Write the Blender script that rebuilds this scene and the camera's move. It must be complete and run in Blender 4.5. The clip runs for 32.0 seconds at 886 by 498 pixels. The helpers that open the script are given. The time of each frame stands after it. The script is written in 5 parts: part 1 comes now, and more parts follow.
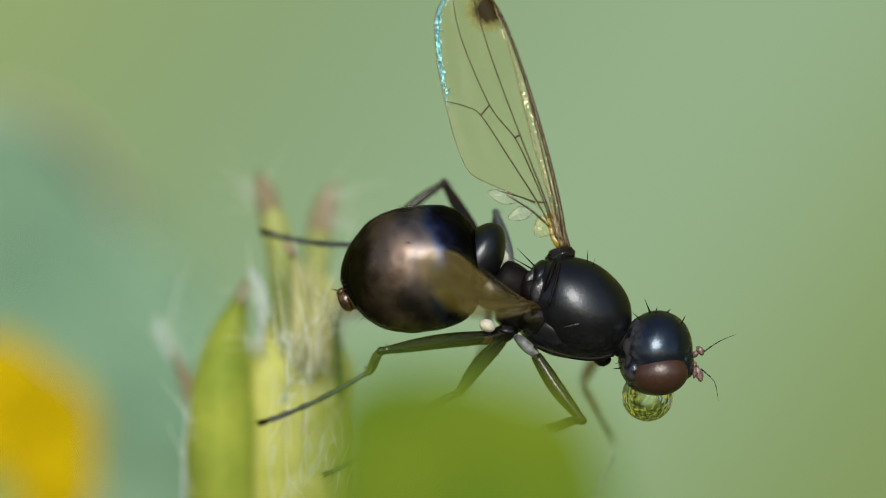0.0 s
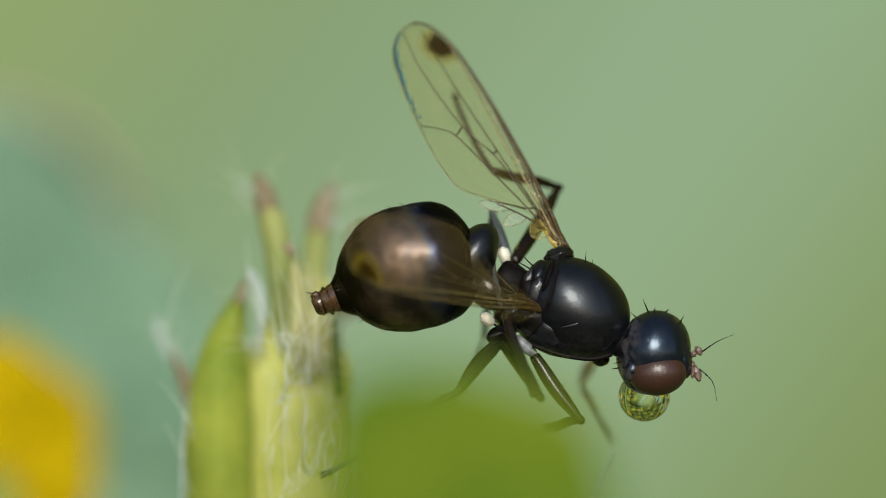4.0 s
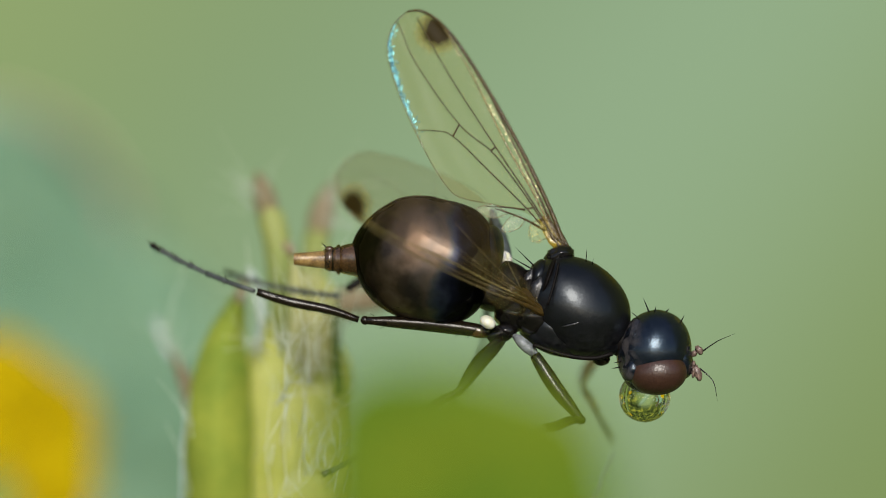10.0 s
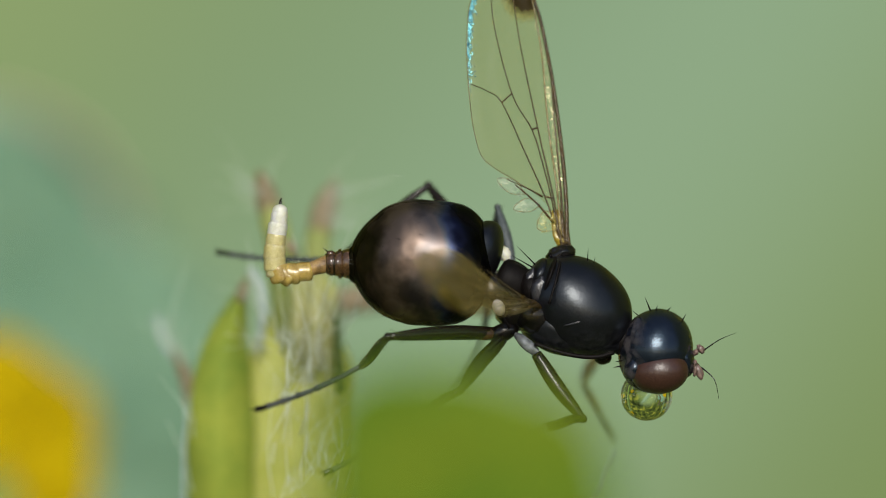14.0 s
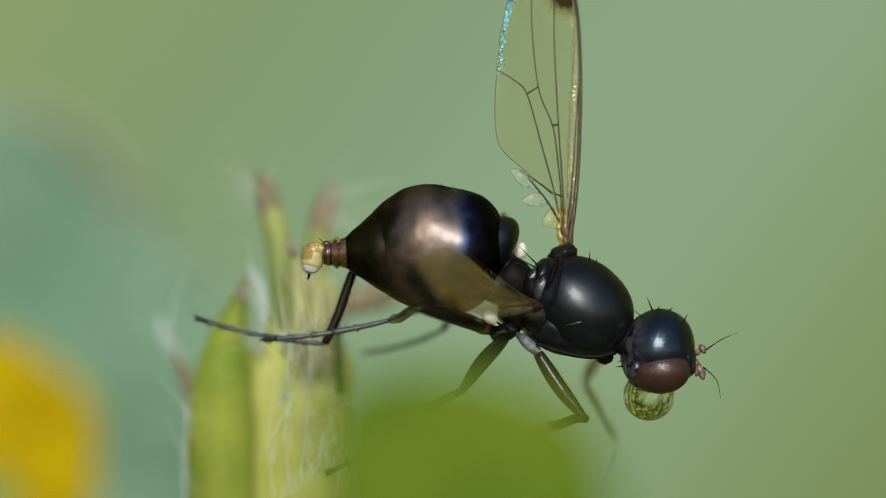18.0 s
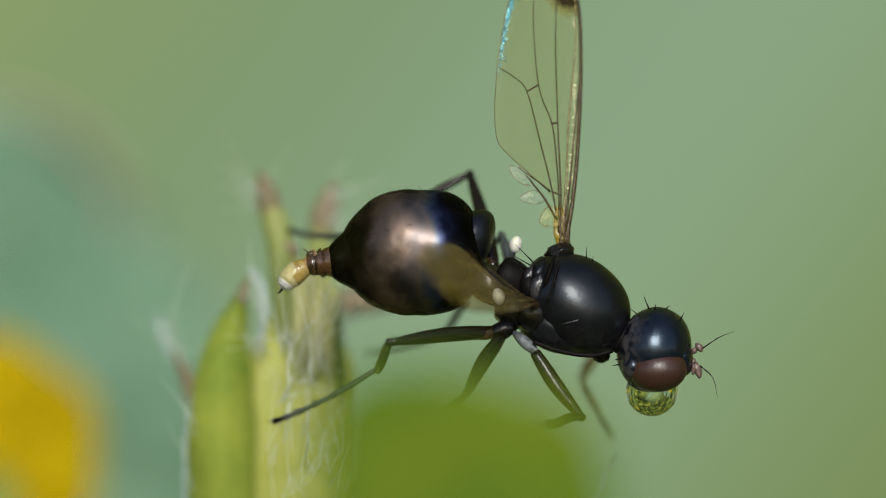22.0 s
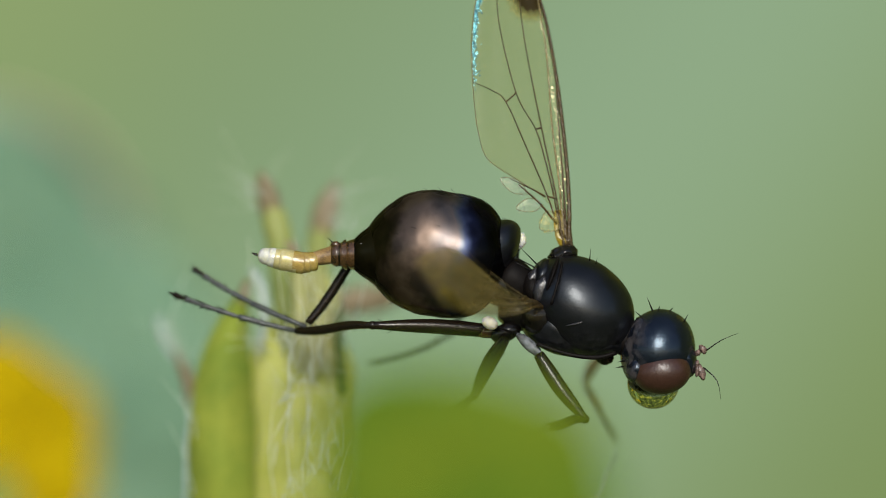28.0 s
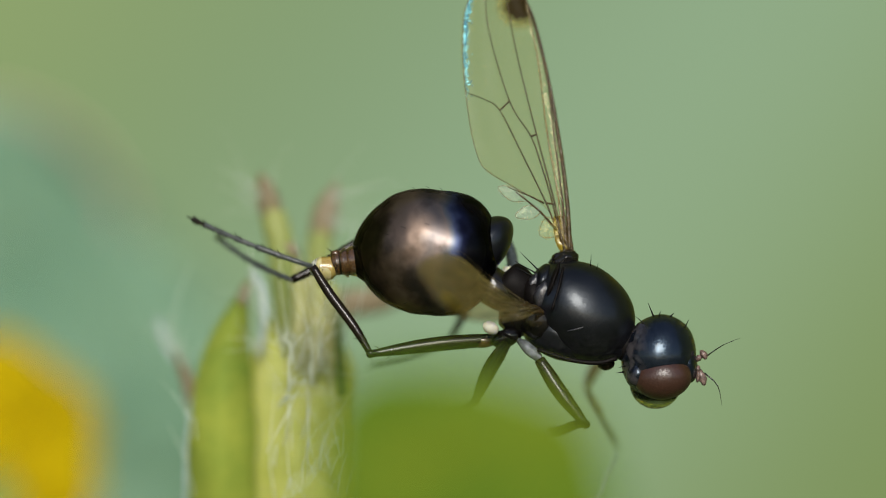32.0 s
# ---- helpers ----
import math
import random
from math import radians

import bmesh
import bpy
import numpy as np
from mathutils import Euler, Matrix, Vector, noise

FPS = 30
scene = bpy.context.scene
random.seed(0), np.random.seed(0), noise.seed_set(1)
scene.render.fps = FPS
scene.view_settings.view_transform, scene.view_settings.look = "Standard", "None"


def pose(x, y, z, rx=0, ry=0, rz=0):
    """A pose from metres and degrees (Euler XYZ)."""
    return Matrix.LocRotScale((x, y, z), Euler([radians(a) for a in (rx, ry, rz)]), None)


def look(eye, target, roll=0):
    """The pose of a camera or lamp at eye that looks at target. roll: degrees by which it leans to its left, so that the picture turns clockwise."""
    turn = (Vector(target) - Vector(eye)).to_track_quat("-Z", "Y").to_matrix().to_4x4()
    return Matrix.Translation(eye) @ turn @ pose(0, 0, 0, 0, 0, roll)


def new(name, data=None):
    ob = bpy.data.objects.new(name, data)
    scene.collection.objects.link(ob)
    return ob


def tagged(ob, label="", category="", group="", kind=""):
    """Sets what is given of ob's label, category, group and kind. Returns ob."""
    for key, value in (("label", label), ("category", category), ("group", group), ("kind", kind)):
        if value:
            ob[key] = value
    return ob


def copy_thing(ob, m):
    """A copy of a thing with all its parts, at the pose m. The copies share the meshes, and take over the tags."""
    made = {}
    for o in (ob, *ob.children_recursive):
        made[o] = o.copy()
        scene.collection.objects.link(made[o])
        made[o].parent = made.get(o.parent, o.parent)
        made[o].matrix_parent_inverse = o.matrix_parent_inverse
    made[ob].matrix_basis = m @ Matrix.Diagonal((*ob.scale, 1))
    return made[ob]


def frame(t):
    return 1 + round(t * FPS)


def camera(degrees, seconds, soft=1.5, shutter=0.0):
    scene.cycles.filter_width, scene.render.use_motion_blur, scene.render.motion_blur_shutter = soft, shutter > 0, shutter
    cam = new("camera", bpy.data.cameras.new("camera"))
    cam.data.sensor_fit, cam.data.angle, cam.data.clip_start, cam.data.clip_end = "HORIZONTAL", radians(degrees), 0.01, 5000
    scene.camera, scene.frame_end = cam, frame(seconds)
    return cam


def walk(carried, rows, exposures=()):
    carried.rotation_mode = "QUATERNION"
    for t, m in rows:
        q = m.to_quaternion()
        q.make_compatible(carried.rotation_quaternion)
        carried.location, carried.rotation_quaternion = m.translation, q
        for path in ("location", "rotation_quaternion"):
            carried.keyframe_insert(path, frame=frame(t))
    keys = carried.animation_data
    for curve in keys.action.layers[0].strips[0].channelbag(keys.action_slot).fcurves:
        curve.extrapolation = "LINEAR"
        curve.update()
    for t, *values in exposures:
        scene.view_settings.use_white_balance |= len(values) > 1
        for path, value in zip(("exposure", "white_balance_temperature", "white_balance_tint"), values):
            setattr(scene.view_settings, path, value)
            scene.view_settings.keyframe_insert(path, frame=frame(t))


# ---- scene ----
import itertools

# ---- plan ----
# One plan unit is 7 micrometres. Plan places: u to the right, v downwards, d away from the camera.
S = 7e-6
EYE = 0.12


def at(u, v, d=0.0):
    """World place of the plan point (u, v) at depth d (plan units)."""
    k = (EYE + d * S) / EYE
    return Vector(((u - 784) * S * k, d * S, (441 - v) * S * k))


def on_fly(u, v, d=0.0):
    """Place of a plan point in the fly's own space, whose origin is the thorax."""
    return Vector(((u - 1020) * S, d * S, (540 - v) * S))


# ---- camera ----
cam = camera(5.237, 32.0, soft=0.45, shutter=0.5)
cam.data.dof.use_dof = True
cam.data.dof.focus_distance = EYE - 0.0003
cam.data.dof.aperture_fstop = 74
walk(cam, [(0, look((0, -EYE, 0), (0, 0, 0))), (32, look((0, -EYE, 0), (0, 0, 0)))],
     exposures=[(t, stops, kelvin, 10) for t, stops, kelvin in (
         (0, 0.05, 6430), (1, 0.01, 6430), (2, 0.04, 6430), (3, -0.02, 6430), (6, 0.06, 6450), (9, 0.02, 6430), (12, -0.02, 6400), (13, -0.02, 6400), (14, -0.08, 6350), (17, -0.12, 6300), (19, -0.15, 6260),
         (21, -0.17, 6250), (22, -0.16, 6250), (23, -0.11, 6260), (25, -0.09, 6300), (28, -0.06, 6330), (32, -0.05, 6330))])

# ---- world and sun ----
SUN_TO = Vector((0.04, -0.87, 0.44)).normalized()
world = bpy.data.worlds.new("world")
scene.world = world
world.use_nodes = True
wn = world.node_tree
sky = wn.nodes.new("ShaderNodeTexSky")
sky.sky_type, sky.sun_disc = "NISHITA", False
sky.sun_elevation = math.asin(SUN_TO.z)
sky.dust_density, sky.air_density = 0.8, 1.0
sky.sun_rotation = math.atan2(SUN_TO.x, SUN_TO.y)
wn.links.new(sky.outputs[0], wn.nodes["Background"].inputs[0])
wn.nodes["Background"].inputs[1].default_value = 0.12
sun = new("sun", bpy.data.lights.new("sun", "SUN"))
sun.data.energy, sun.data.angle, sun.data.color = 3.6, radians(24), (1.0, 0.95, 0.86)
sun.matrix_world = look(SUN_TO, (0, 0, 0))


# ---- materials ----
def lin(r, g, b):
    return tuple((c / 12.92 if c <= 0.04045 else ((c + 0.055) / 1.055) ** 2.4) for c in (r / 255, g / 255, b / 255)) + (1.0,)


def grain(nt, co, shader, scale, amount):
    """Fine grain: leans the surface normal by a small-scale noise."""
    n = nt.nodes.new("ShaderNodeTexNoise")
    n.inputs["Scale"].default_value, n.inputs["Detail"].default_value = scale, 2
    nt.links.new(co.outputs["Object"], n.inputs["Vector"])
    off = nt.nodes.new("ShaderNodeVectorMath")
    off.operation = "SUBTRACT"
    off.inputs[1].default_value = (0.5, 0.5, 0.5)
    nt.links.new(n.outputs["Color"], off.inputs[0])
    geo = nt.nodes.new("ShaderNodeNewGeometry")
    add = nt.nodes.new("ShaderNodeVectorMath")
    add.operation = "MULTIPLY_ADD"
    add.inputs[1].default_value = (amount,) * 3
    nt.links.new(off.outputs[0], add.inputs[0])
    nt.links.new(geo.outputs["Normal"], add.inputs[2])
    unit = nt.nodes.new("ShaderNodeVectorMath")
    unit.operation = "NORMALIZE"
    nt.links.new(add.outputs[0], unit.inputs[0])
    nt.links.new(unit.outputs[0], shader.inputs["Normal"])
    if "Coat Normal" in shader.inputs:
        nt.links.new(unit.outputs[0], shader.inputs["Coat Normal"])


def material(name, a, b, rough=0.5, scale=20.0, bump=0.0, fine=0.0, coat=0.0, subsurface=0.0, metal=0.0, film=0.0,
             spec=0.5, sheen=0.0, transmit=0.0, detail=4.0, tint=None, coat_rough=0.08):
    """A surface whose colour wanders between a and b at two scales (scale per millimetre), with fine relief."""
    m = bpy.data.materials.new(name)
    m.use_nodes = True
    nt = m.node_tree
    p = nt.nodes["Principled BSDF"]
    co = nt.nodes.new("ShaderNodeTexCoord")
    n1 = nt.nodes.new("ShaderNodeTexNoise")
    n1.inputs["Scale"].default_value, n1.inputs["Detail"].default_value = scale * 1000, detail
    n2 = nt.nodes.new("ShaderNodeTexNoise")
    n2.inputs["Scale"].default_value, n2.inputs["Detail"].default_value = scale * 7000, 3
    ramp = nt.nodes.new("ShaderNodeValToRGB")
    ramp.color_ramp.elements[0].position, ramp.color_ramp.elements[1].position = 0.32, 0.68
    ramp.color_ramp.elements[0].color, ramp.color_ramp.elements[1].color = (*a[:3], 1), (*b[:3], 1)
    mix = nt.nodes.new("ShaderNodeMath")
    mix.operation = "MULTIPLY_ADD"
    mix.inputs[1].default_value, mix.inputs[2].default_value = 0.35, 0.0
    add = nt.nodes.new("ShaderNodeMath")
    add.operation = "MULTIPLY_ADD"
    add.inputs[1].default_value = 0.65
    for n in (n1, n2):
        nt.links.new(co.outputs["Object"], n.inputs["Vector"])
    nt.links.new(n2.outputs[0], mix.inputs[0])
    nt.links.new(n1.outputs[0], add.inputs[0])
    nt.links.new(mix.outputs[0], add.inputs[2])
    nt.links.new(add.outputs[0], ramp.inputs[0])
    nt.links.new(ramp.outputs[0], p.inputs["Base Color"])
    p.inputs["Roughness"].default_value = rough
    p.inputs["Metallic"].default_value = metal
    p.inputs["Coat Weight"].default_value = coat
    p.inputs["Coat Roughness"].default_value = coat_rough
    if tint:
        p.inputs["Specular Tint"].default_value = (*tint, 1)
    p.inputs["Specular IOR Level"].default_value = spec
    p.inputs["Sheen Weight"].default_value = sheen
    p.inputs["Transmission Weight"].default_value = transmit
    if film:
        p.inputs["Thin Film Thickness"].default_value = film
        p.inputs["Thin Film IOR"].default_value = 1.6
    if subsurface:
        p.inputs["Subsurface Weight"].default_value = subsurface
        p.inputs["Subsurface Radius"].default_value = (1.0, 0.9, 0.3)
        p.inputs["Subsurface Scale"].default_value = 0.0003
    if bump:
        grain(nt, co, p, min(scale * 9000, 60000), bump)
    return m


CUTICLE = material("black_cuticle", (0.003, 0.0025, 0.0025), (0.011, 0.009, 0.008), 0.24, 6, 0.5, coat=0.25, spec=0.35)
# blue specular tints of thorax and head put sky sheen into the surface
THORAX = material("thorax_cuticle", (0.0015, 0.0015, 0.002), (0.006, 0.006, 0.008), 0.34, 6, 0.2, coat=0.12, tint=(0.85, 0.93, 1.0), coat_rough=0.1, spec=0.46)
HEAD = material("head_cuticle", (0.002, 0.003, 0.006), (0.008, 0.010, 0.016), 0.26, 12, 0.35, coat=0.3, tint=(0.5, 0.75, 1.0), coat_rough=0.1, spec=0.45)


def dusted_material(name, base, axis, start, end, dust, scale, cover):
    """A copy of a glossy cuticle with pale dust that settles in grains towards one end of an axis of the body."""
    m = base.copy()
    m.name = name
    nt = m.node_tree
    p, out = nt.nodes["Principled BSDF"], nt.nodes["Material Output"]
    co = nt.nodes.new("ShaderNodeTexCoord")
    sep = nt.nodes.new("ShaderNodeSeparateXYZ")
    nt.links.new(co.outputs["Object"], sep.inputs[0])
    ns = nt.nodes.new("ShaderNodeTexNoise")
    ns.inputs["Scale"].default_value, ns.inputs["Detail"].default_value = scale, 6
    nt.links.new(co.outputs["Object"], ns.inputs["Vector"])
    reach = nt.nodes.new("ShaderNodeMapRange")
    reach.interpolation_type = "SMOOTHSTEP"
    reach.inputs[1].default_value, reach.inputs[2].default_value = start * S, end * S
    nt.links.new(sep.outputs[axis], reach.inputs[0])
    spots = nt.nodes.new("ShaderNodeMapRange")
    spots.inputs[1].default_value, spots.inputs[2].default_value = 0.42, 0.62
    nt.links.new(ns.outputs[0], spots.inputs[0])
    both = nt.nodes.new("ShaderNodeMath")
    both.operation = "MULTIPLY"
    nt.links.new(reach.outputs[0], both.inputs[0])
    nt.links.new(spots.outputs[0], both.inputs[1])
    amount = nt.nodes.new("ShaderNodeMath")
    amount.operation = "MULTIPLY"
    amount.inputs[1].default_value = cover
    nt.links.new(both.outputs[0], amount.inputs[0])
    powder = nt.nodes.new("ShaderNodeBsdfPrincipled")
    powder.inputs["Base Color"].default_value, powder.inputs["Roughness"].default_value = (*dust, 1), 0.6
    grain(nt, co, powder, 45000, 0.8)
    mix = nt.nodes.new("ShaderNodeMixShader")
    nt.links.new(amount.outputs[0], mix.inputs[0])
    nt.links.new(p.outputs[0], mix.inputs[1])
    nt.links.new(powder.outputs[0], mix.inputs[2])
    nt.links.new(mix.outputs[0], out.inputs[0])
    return m


FLANK = dusted_material("dusted_thorax_cuticle", THORAX, 2, -30, -80, (0.05, 0.05, 0.054), 20000, 0.18)
SKULL = dusted_material("dusted_head_cuticle", HEAD, 0, 126, 88, (0.075, 0.065, 0.065), 7000, 0.6)
DUST = material("grey_dusted_cuticle", (0.003, 0.003, 0.003), (0.035, 0.036, 0.042), 0.4, 8, 0.8, coat=0.2)
PLATE = material("silver_grey_plate", (0.006, 0.004, 0.004), (0.03, 0.03, 0.034), 0.35, 12, 0.8, coat=0.3)
GROOVE = material("dark_groove", (0.002, 0.0015, 0.0015), (0.007, 0.005, 0.004), 0.6, 9, 0.5, spec=0.12)
EYE_RED = material("eye_red_brown", (0.028, 0.011, 0.007), (0.056, 0.025, 0.016), 0.4, 40, 0.5, coat=0.35, spec=0.35, coat_rough=0.22)
LEG = material("leg_black_brown", (0.003, 0.0025, 0.002), (0.018, 0.011, 0.006), 0.24, 22, 0.4, coat=0.1, spec=0.3)
LEG_GREY = material("leg_grey_brown", (0.024, 0.029, 0.029), (0.085, 0.093, 0.09), 0.4, 18, 0.6)
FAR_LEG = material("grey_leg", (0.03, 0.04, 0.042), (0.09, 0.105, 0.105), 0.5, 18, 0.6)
ORANGE = material("amber_cuticle", (0.06, 0.028, 0.008), (0.42, 0.27, 0.10), 0.3, 8, 0.5, coat=0.4, subsurface=0.2)
AMBER = material("dark_amber_cuticle", (0.008, 0.004, 0.002), (0.12, 0.06, 0.02), 0.25, 5, 0.3, coat=0.9, coat_rough=0.05, subsurface=0.2)
PALE = material("pale_cream_membrane", (0.48, 0.47, 0.36), (0.74, 0.73, 0.64), 0.35, 9, 0.9, coat=0.4, subsurface=0.3)
CREAM = material("amber_cream_membrane", (0.24, 0.15, 0.03), (0.50, 0.37, 0.11), 0.25, 7, 0.4, coat=0.4, subsurface=0.4)
STRAW = material("straw_membrane", (0.38, 0.32, 0.11), (0.56, 0.50, 0.25), 0.3, 14, 0.3, coat=0.3, subsurface=0.3)
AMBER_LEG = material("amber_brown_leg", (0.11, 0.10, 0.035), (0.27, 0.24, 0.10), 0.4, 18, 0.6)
BASAL = material("amber_wing_base", (0.12, 0.085, 0.006), (0.42, 0.31, 0.03), 0.35, 14, 0.7, coat=0.3)
WHITE = material("ivory_knob", (0.68, 0.66, 0.5), (0.82, 0.8, 0.68), 0.4, 20, 0.2, subsurface=0.3)
COXA = material("silver_dusted_cuticle", (0.03, 0.032, 0.035), (0.28, 0.30, 0.32), 0.5, 12, 0.4)
MOUTH = material("pinkish_mouthparts", (0.05, 0.035, 0.028), (0.27, 0.18, 0.15), 0.35, 22, 0.7)
VEIN = material("wing_vein", (0.010, 0.006, 0.001), (0.095, 0.058, 0.012), 0.3, 26, 1.3, spec=0.4)
# facet colours paint the wing's blue and gold glints
ICE = material("pale_blue_glint_fleck", (0.02, 0.11, 0.14), (0.09, 0.24, 0.25), 0.3, 60, 0.0, metal=0.8)
GOLD = material("golden_glint_fleck", (0.32, 0.26, 0.12), (0.6, 0.53, 0.32), 0.35, 60, 0.0, metal=0.8)
# pale gold base brightens a vein as if it glinted
GLINT = material("glittering_vein", (0.05, 0.037, 0.007), (0.36, 0.28, 0.11), 0.25, 20, 1.8, coat=0.7)
PALE_VEIN = material("amber_vein", (0.05, 0.036, 0.010), (0.20, 0.15, 0.06), 0.3, 20, 1.8, coat=0.5)
HAIR = material("white_plant_hair", (0.5, 0.56, 0.42), (0.75, 0.8, 0.68), 0.4, 5, 0.0, subsurface=0.0)
SEPAL = material("yellow_green_sepal", (0.15, 0.225, 0.026), (0.30, 0.34, 0.045), 0.7, 1.3, 0.4, spec=0.2)
BUD = material("pale_bud", (0.32, 0.35, 0.045), (0.52, 0.54, 0.14), 0.6, 2.2, 0.5, subsurface=0.3)
BRACT = material("olive_bract", (0.18, 0.23, 0.045), (0.30, 0.32, 0.09), 0.5, 1.3, 0.5)
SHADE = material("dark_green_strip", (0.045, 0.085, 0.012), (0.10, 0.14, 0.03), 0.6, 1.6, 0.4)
PINK = material("withered_pink", (0.30, 0.32, 0.08), (0.46, 0.44, 0.22), 0.5, 9, 0.6)
WOOL = material("white_wool", (0.26, 0.33, 0.29), (0.5, 0.58, 0.54), 0.7, 6, 0.6)
TIP = material("russet_tip", (0.155, 0.125, 0.06), (0.275, 0.215, 0.13), 0.5, 1.6, 0.5)
FRONT_LEAF = material("bright_green_leaf", (0.040, 0.112, 0.005), (0.15, 0.19, 0.010), 0.7, 0.9, 0.4, spec=0.1)
MARGIN = material("pinkish_leaf_margin", (0.28, 0.25, 0.17), (0.40, 0.33, 0.24), 0.6, 0.5, 0.2)
TEAL = material("blue_green_leaf", (0.10, 0.2, 0.124), (0.192, 0.305, 0.192), 0.7, 0.12, 0.1, spec=0.2)
STEM = material("green_stem", (0.10, 0.17, 0.03), (0.2, 0.28, 0.06), 0.5, 0.6, 0.3)
PETAL = material("yellow_petal", (0.34, 0.21, 0.0), (0.42, 0.345, 0.0), 0.8, 0.2, 0.3, spec=0.05)
SOIL = material("meadow_ground", (0.035, 0.045, 0.010), (0.12, 0.14, 0.035), 0.9, 0.012, 0.2)


def gaster_material(lead):
    """Polished cuticle from black over steel blue to bronze and olive along the abdomen, with soft mottling; the blue
    and bronze bands put sky sheen and iridescence into the colour; lead: how far back the piece sits.
    """
    m = bpy.data.materials.new("bronze_sheen_cuticle")
    m.use_nodes = True
    nt = m.node_tree
    p = nt.nodes["Principled BSDF"]
    co = nt.nodes.new("ShaderNodeTexCoord")
    sep = nt.nodes.new("ShaderNodeSeparateXYZ")
    nt.links.new(co.outputs["Object"], sep.inputs[0])
    ns = nt.nodes.new("ShaderNodeTexNoise")
    ns.inputs["Scale"].default_value, ns.inputs["Detail"].default_value = 1700, 3
    nt.links.new(co.outputs["Object"], ns.inputs["Vector"])
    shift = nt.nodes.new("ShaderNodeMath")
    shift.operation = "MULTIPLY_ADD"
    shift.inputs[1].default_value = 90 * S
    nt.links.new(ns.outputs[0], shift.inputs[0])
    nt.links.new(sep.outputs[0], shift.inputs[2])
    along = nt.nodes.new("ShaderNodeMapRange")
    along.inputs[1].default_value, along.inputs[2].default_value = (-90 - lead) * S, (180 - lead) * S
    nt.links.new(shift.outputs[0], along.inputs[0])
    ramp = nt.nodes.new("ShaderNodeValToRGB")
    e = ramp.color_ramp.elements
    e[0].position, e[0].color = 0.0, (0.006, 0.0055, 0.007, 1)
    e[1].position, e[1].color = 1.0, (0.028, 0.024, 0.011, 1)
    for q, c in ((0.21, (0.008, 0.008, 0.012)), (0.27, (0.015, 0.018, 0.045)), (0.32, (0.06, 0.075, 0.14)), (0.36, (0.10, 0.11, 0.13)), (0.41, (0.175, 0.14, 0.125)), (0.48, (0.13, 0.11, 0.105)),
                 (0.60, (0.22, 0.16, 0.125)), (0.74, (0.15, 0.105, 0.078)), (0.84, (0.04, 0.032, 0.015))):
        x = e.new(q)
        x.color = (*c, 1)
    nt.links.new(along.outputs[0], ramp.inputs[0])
    # darker mottles, painted like clouds mirrored in the polish
    n2 = nt.nodes.new("ShaderNodeTexNoise")
    n2.inputs["Scale"].default_value, n2.inputs["Detail"].default_value = 2600, 3
    nt.links.new(co.outputs["Object"], n2.inputs["Vector"])
    cloud = nt.nodes.new("ShaderNodeMapRange")
    cloud.inputs[1].default_value, cloud.inputs[2].default_value = 0.36, 0.56
    cloud.inputs[3].default_value, cloud.inputs[4].default_value = 0.42, 1.0
    nt.links.new(n2.outputs[0], cloud.inputs[0])
    dim = nt.nodes.new("ShaderNodeVectorMath")
    dim.operation = "SCALE"
    nt.links.new(ramp.outputs[0], dim.inputs[0])
    nt.links.new(cloud.outputs[0], dim.inputs["Scale"])
    nt.links.new(dim.outputs[0], p.inputs["Base Color"])
    p.inputs["Metallic"].default_value, p.inputs["Roughness"].default_value = 0.92, 0.42
    p.inputs["Coat Weight"].default_value, p.inputs["Coat Roughness"].default_value, p.inputs["Coat IOR"].default_value = 0.18, 0.12, 1.4
    p.inputs["Specular Tint"].default_value = (0.14, 0.125, 0.06, 1)
    grain(nt, co, p, 30000, 0.06)
    return m


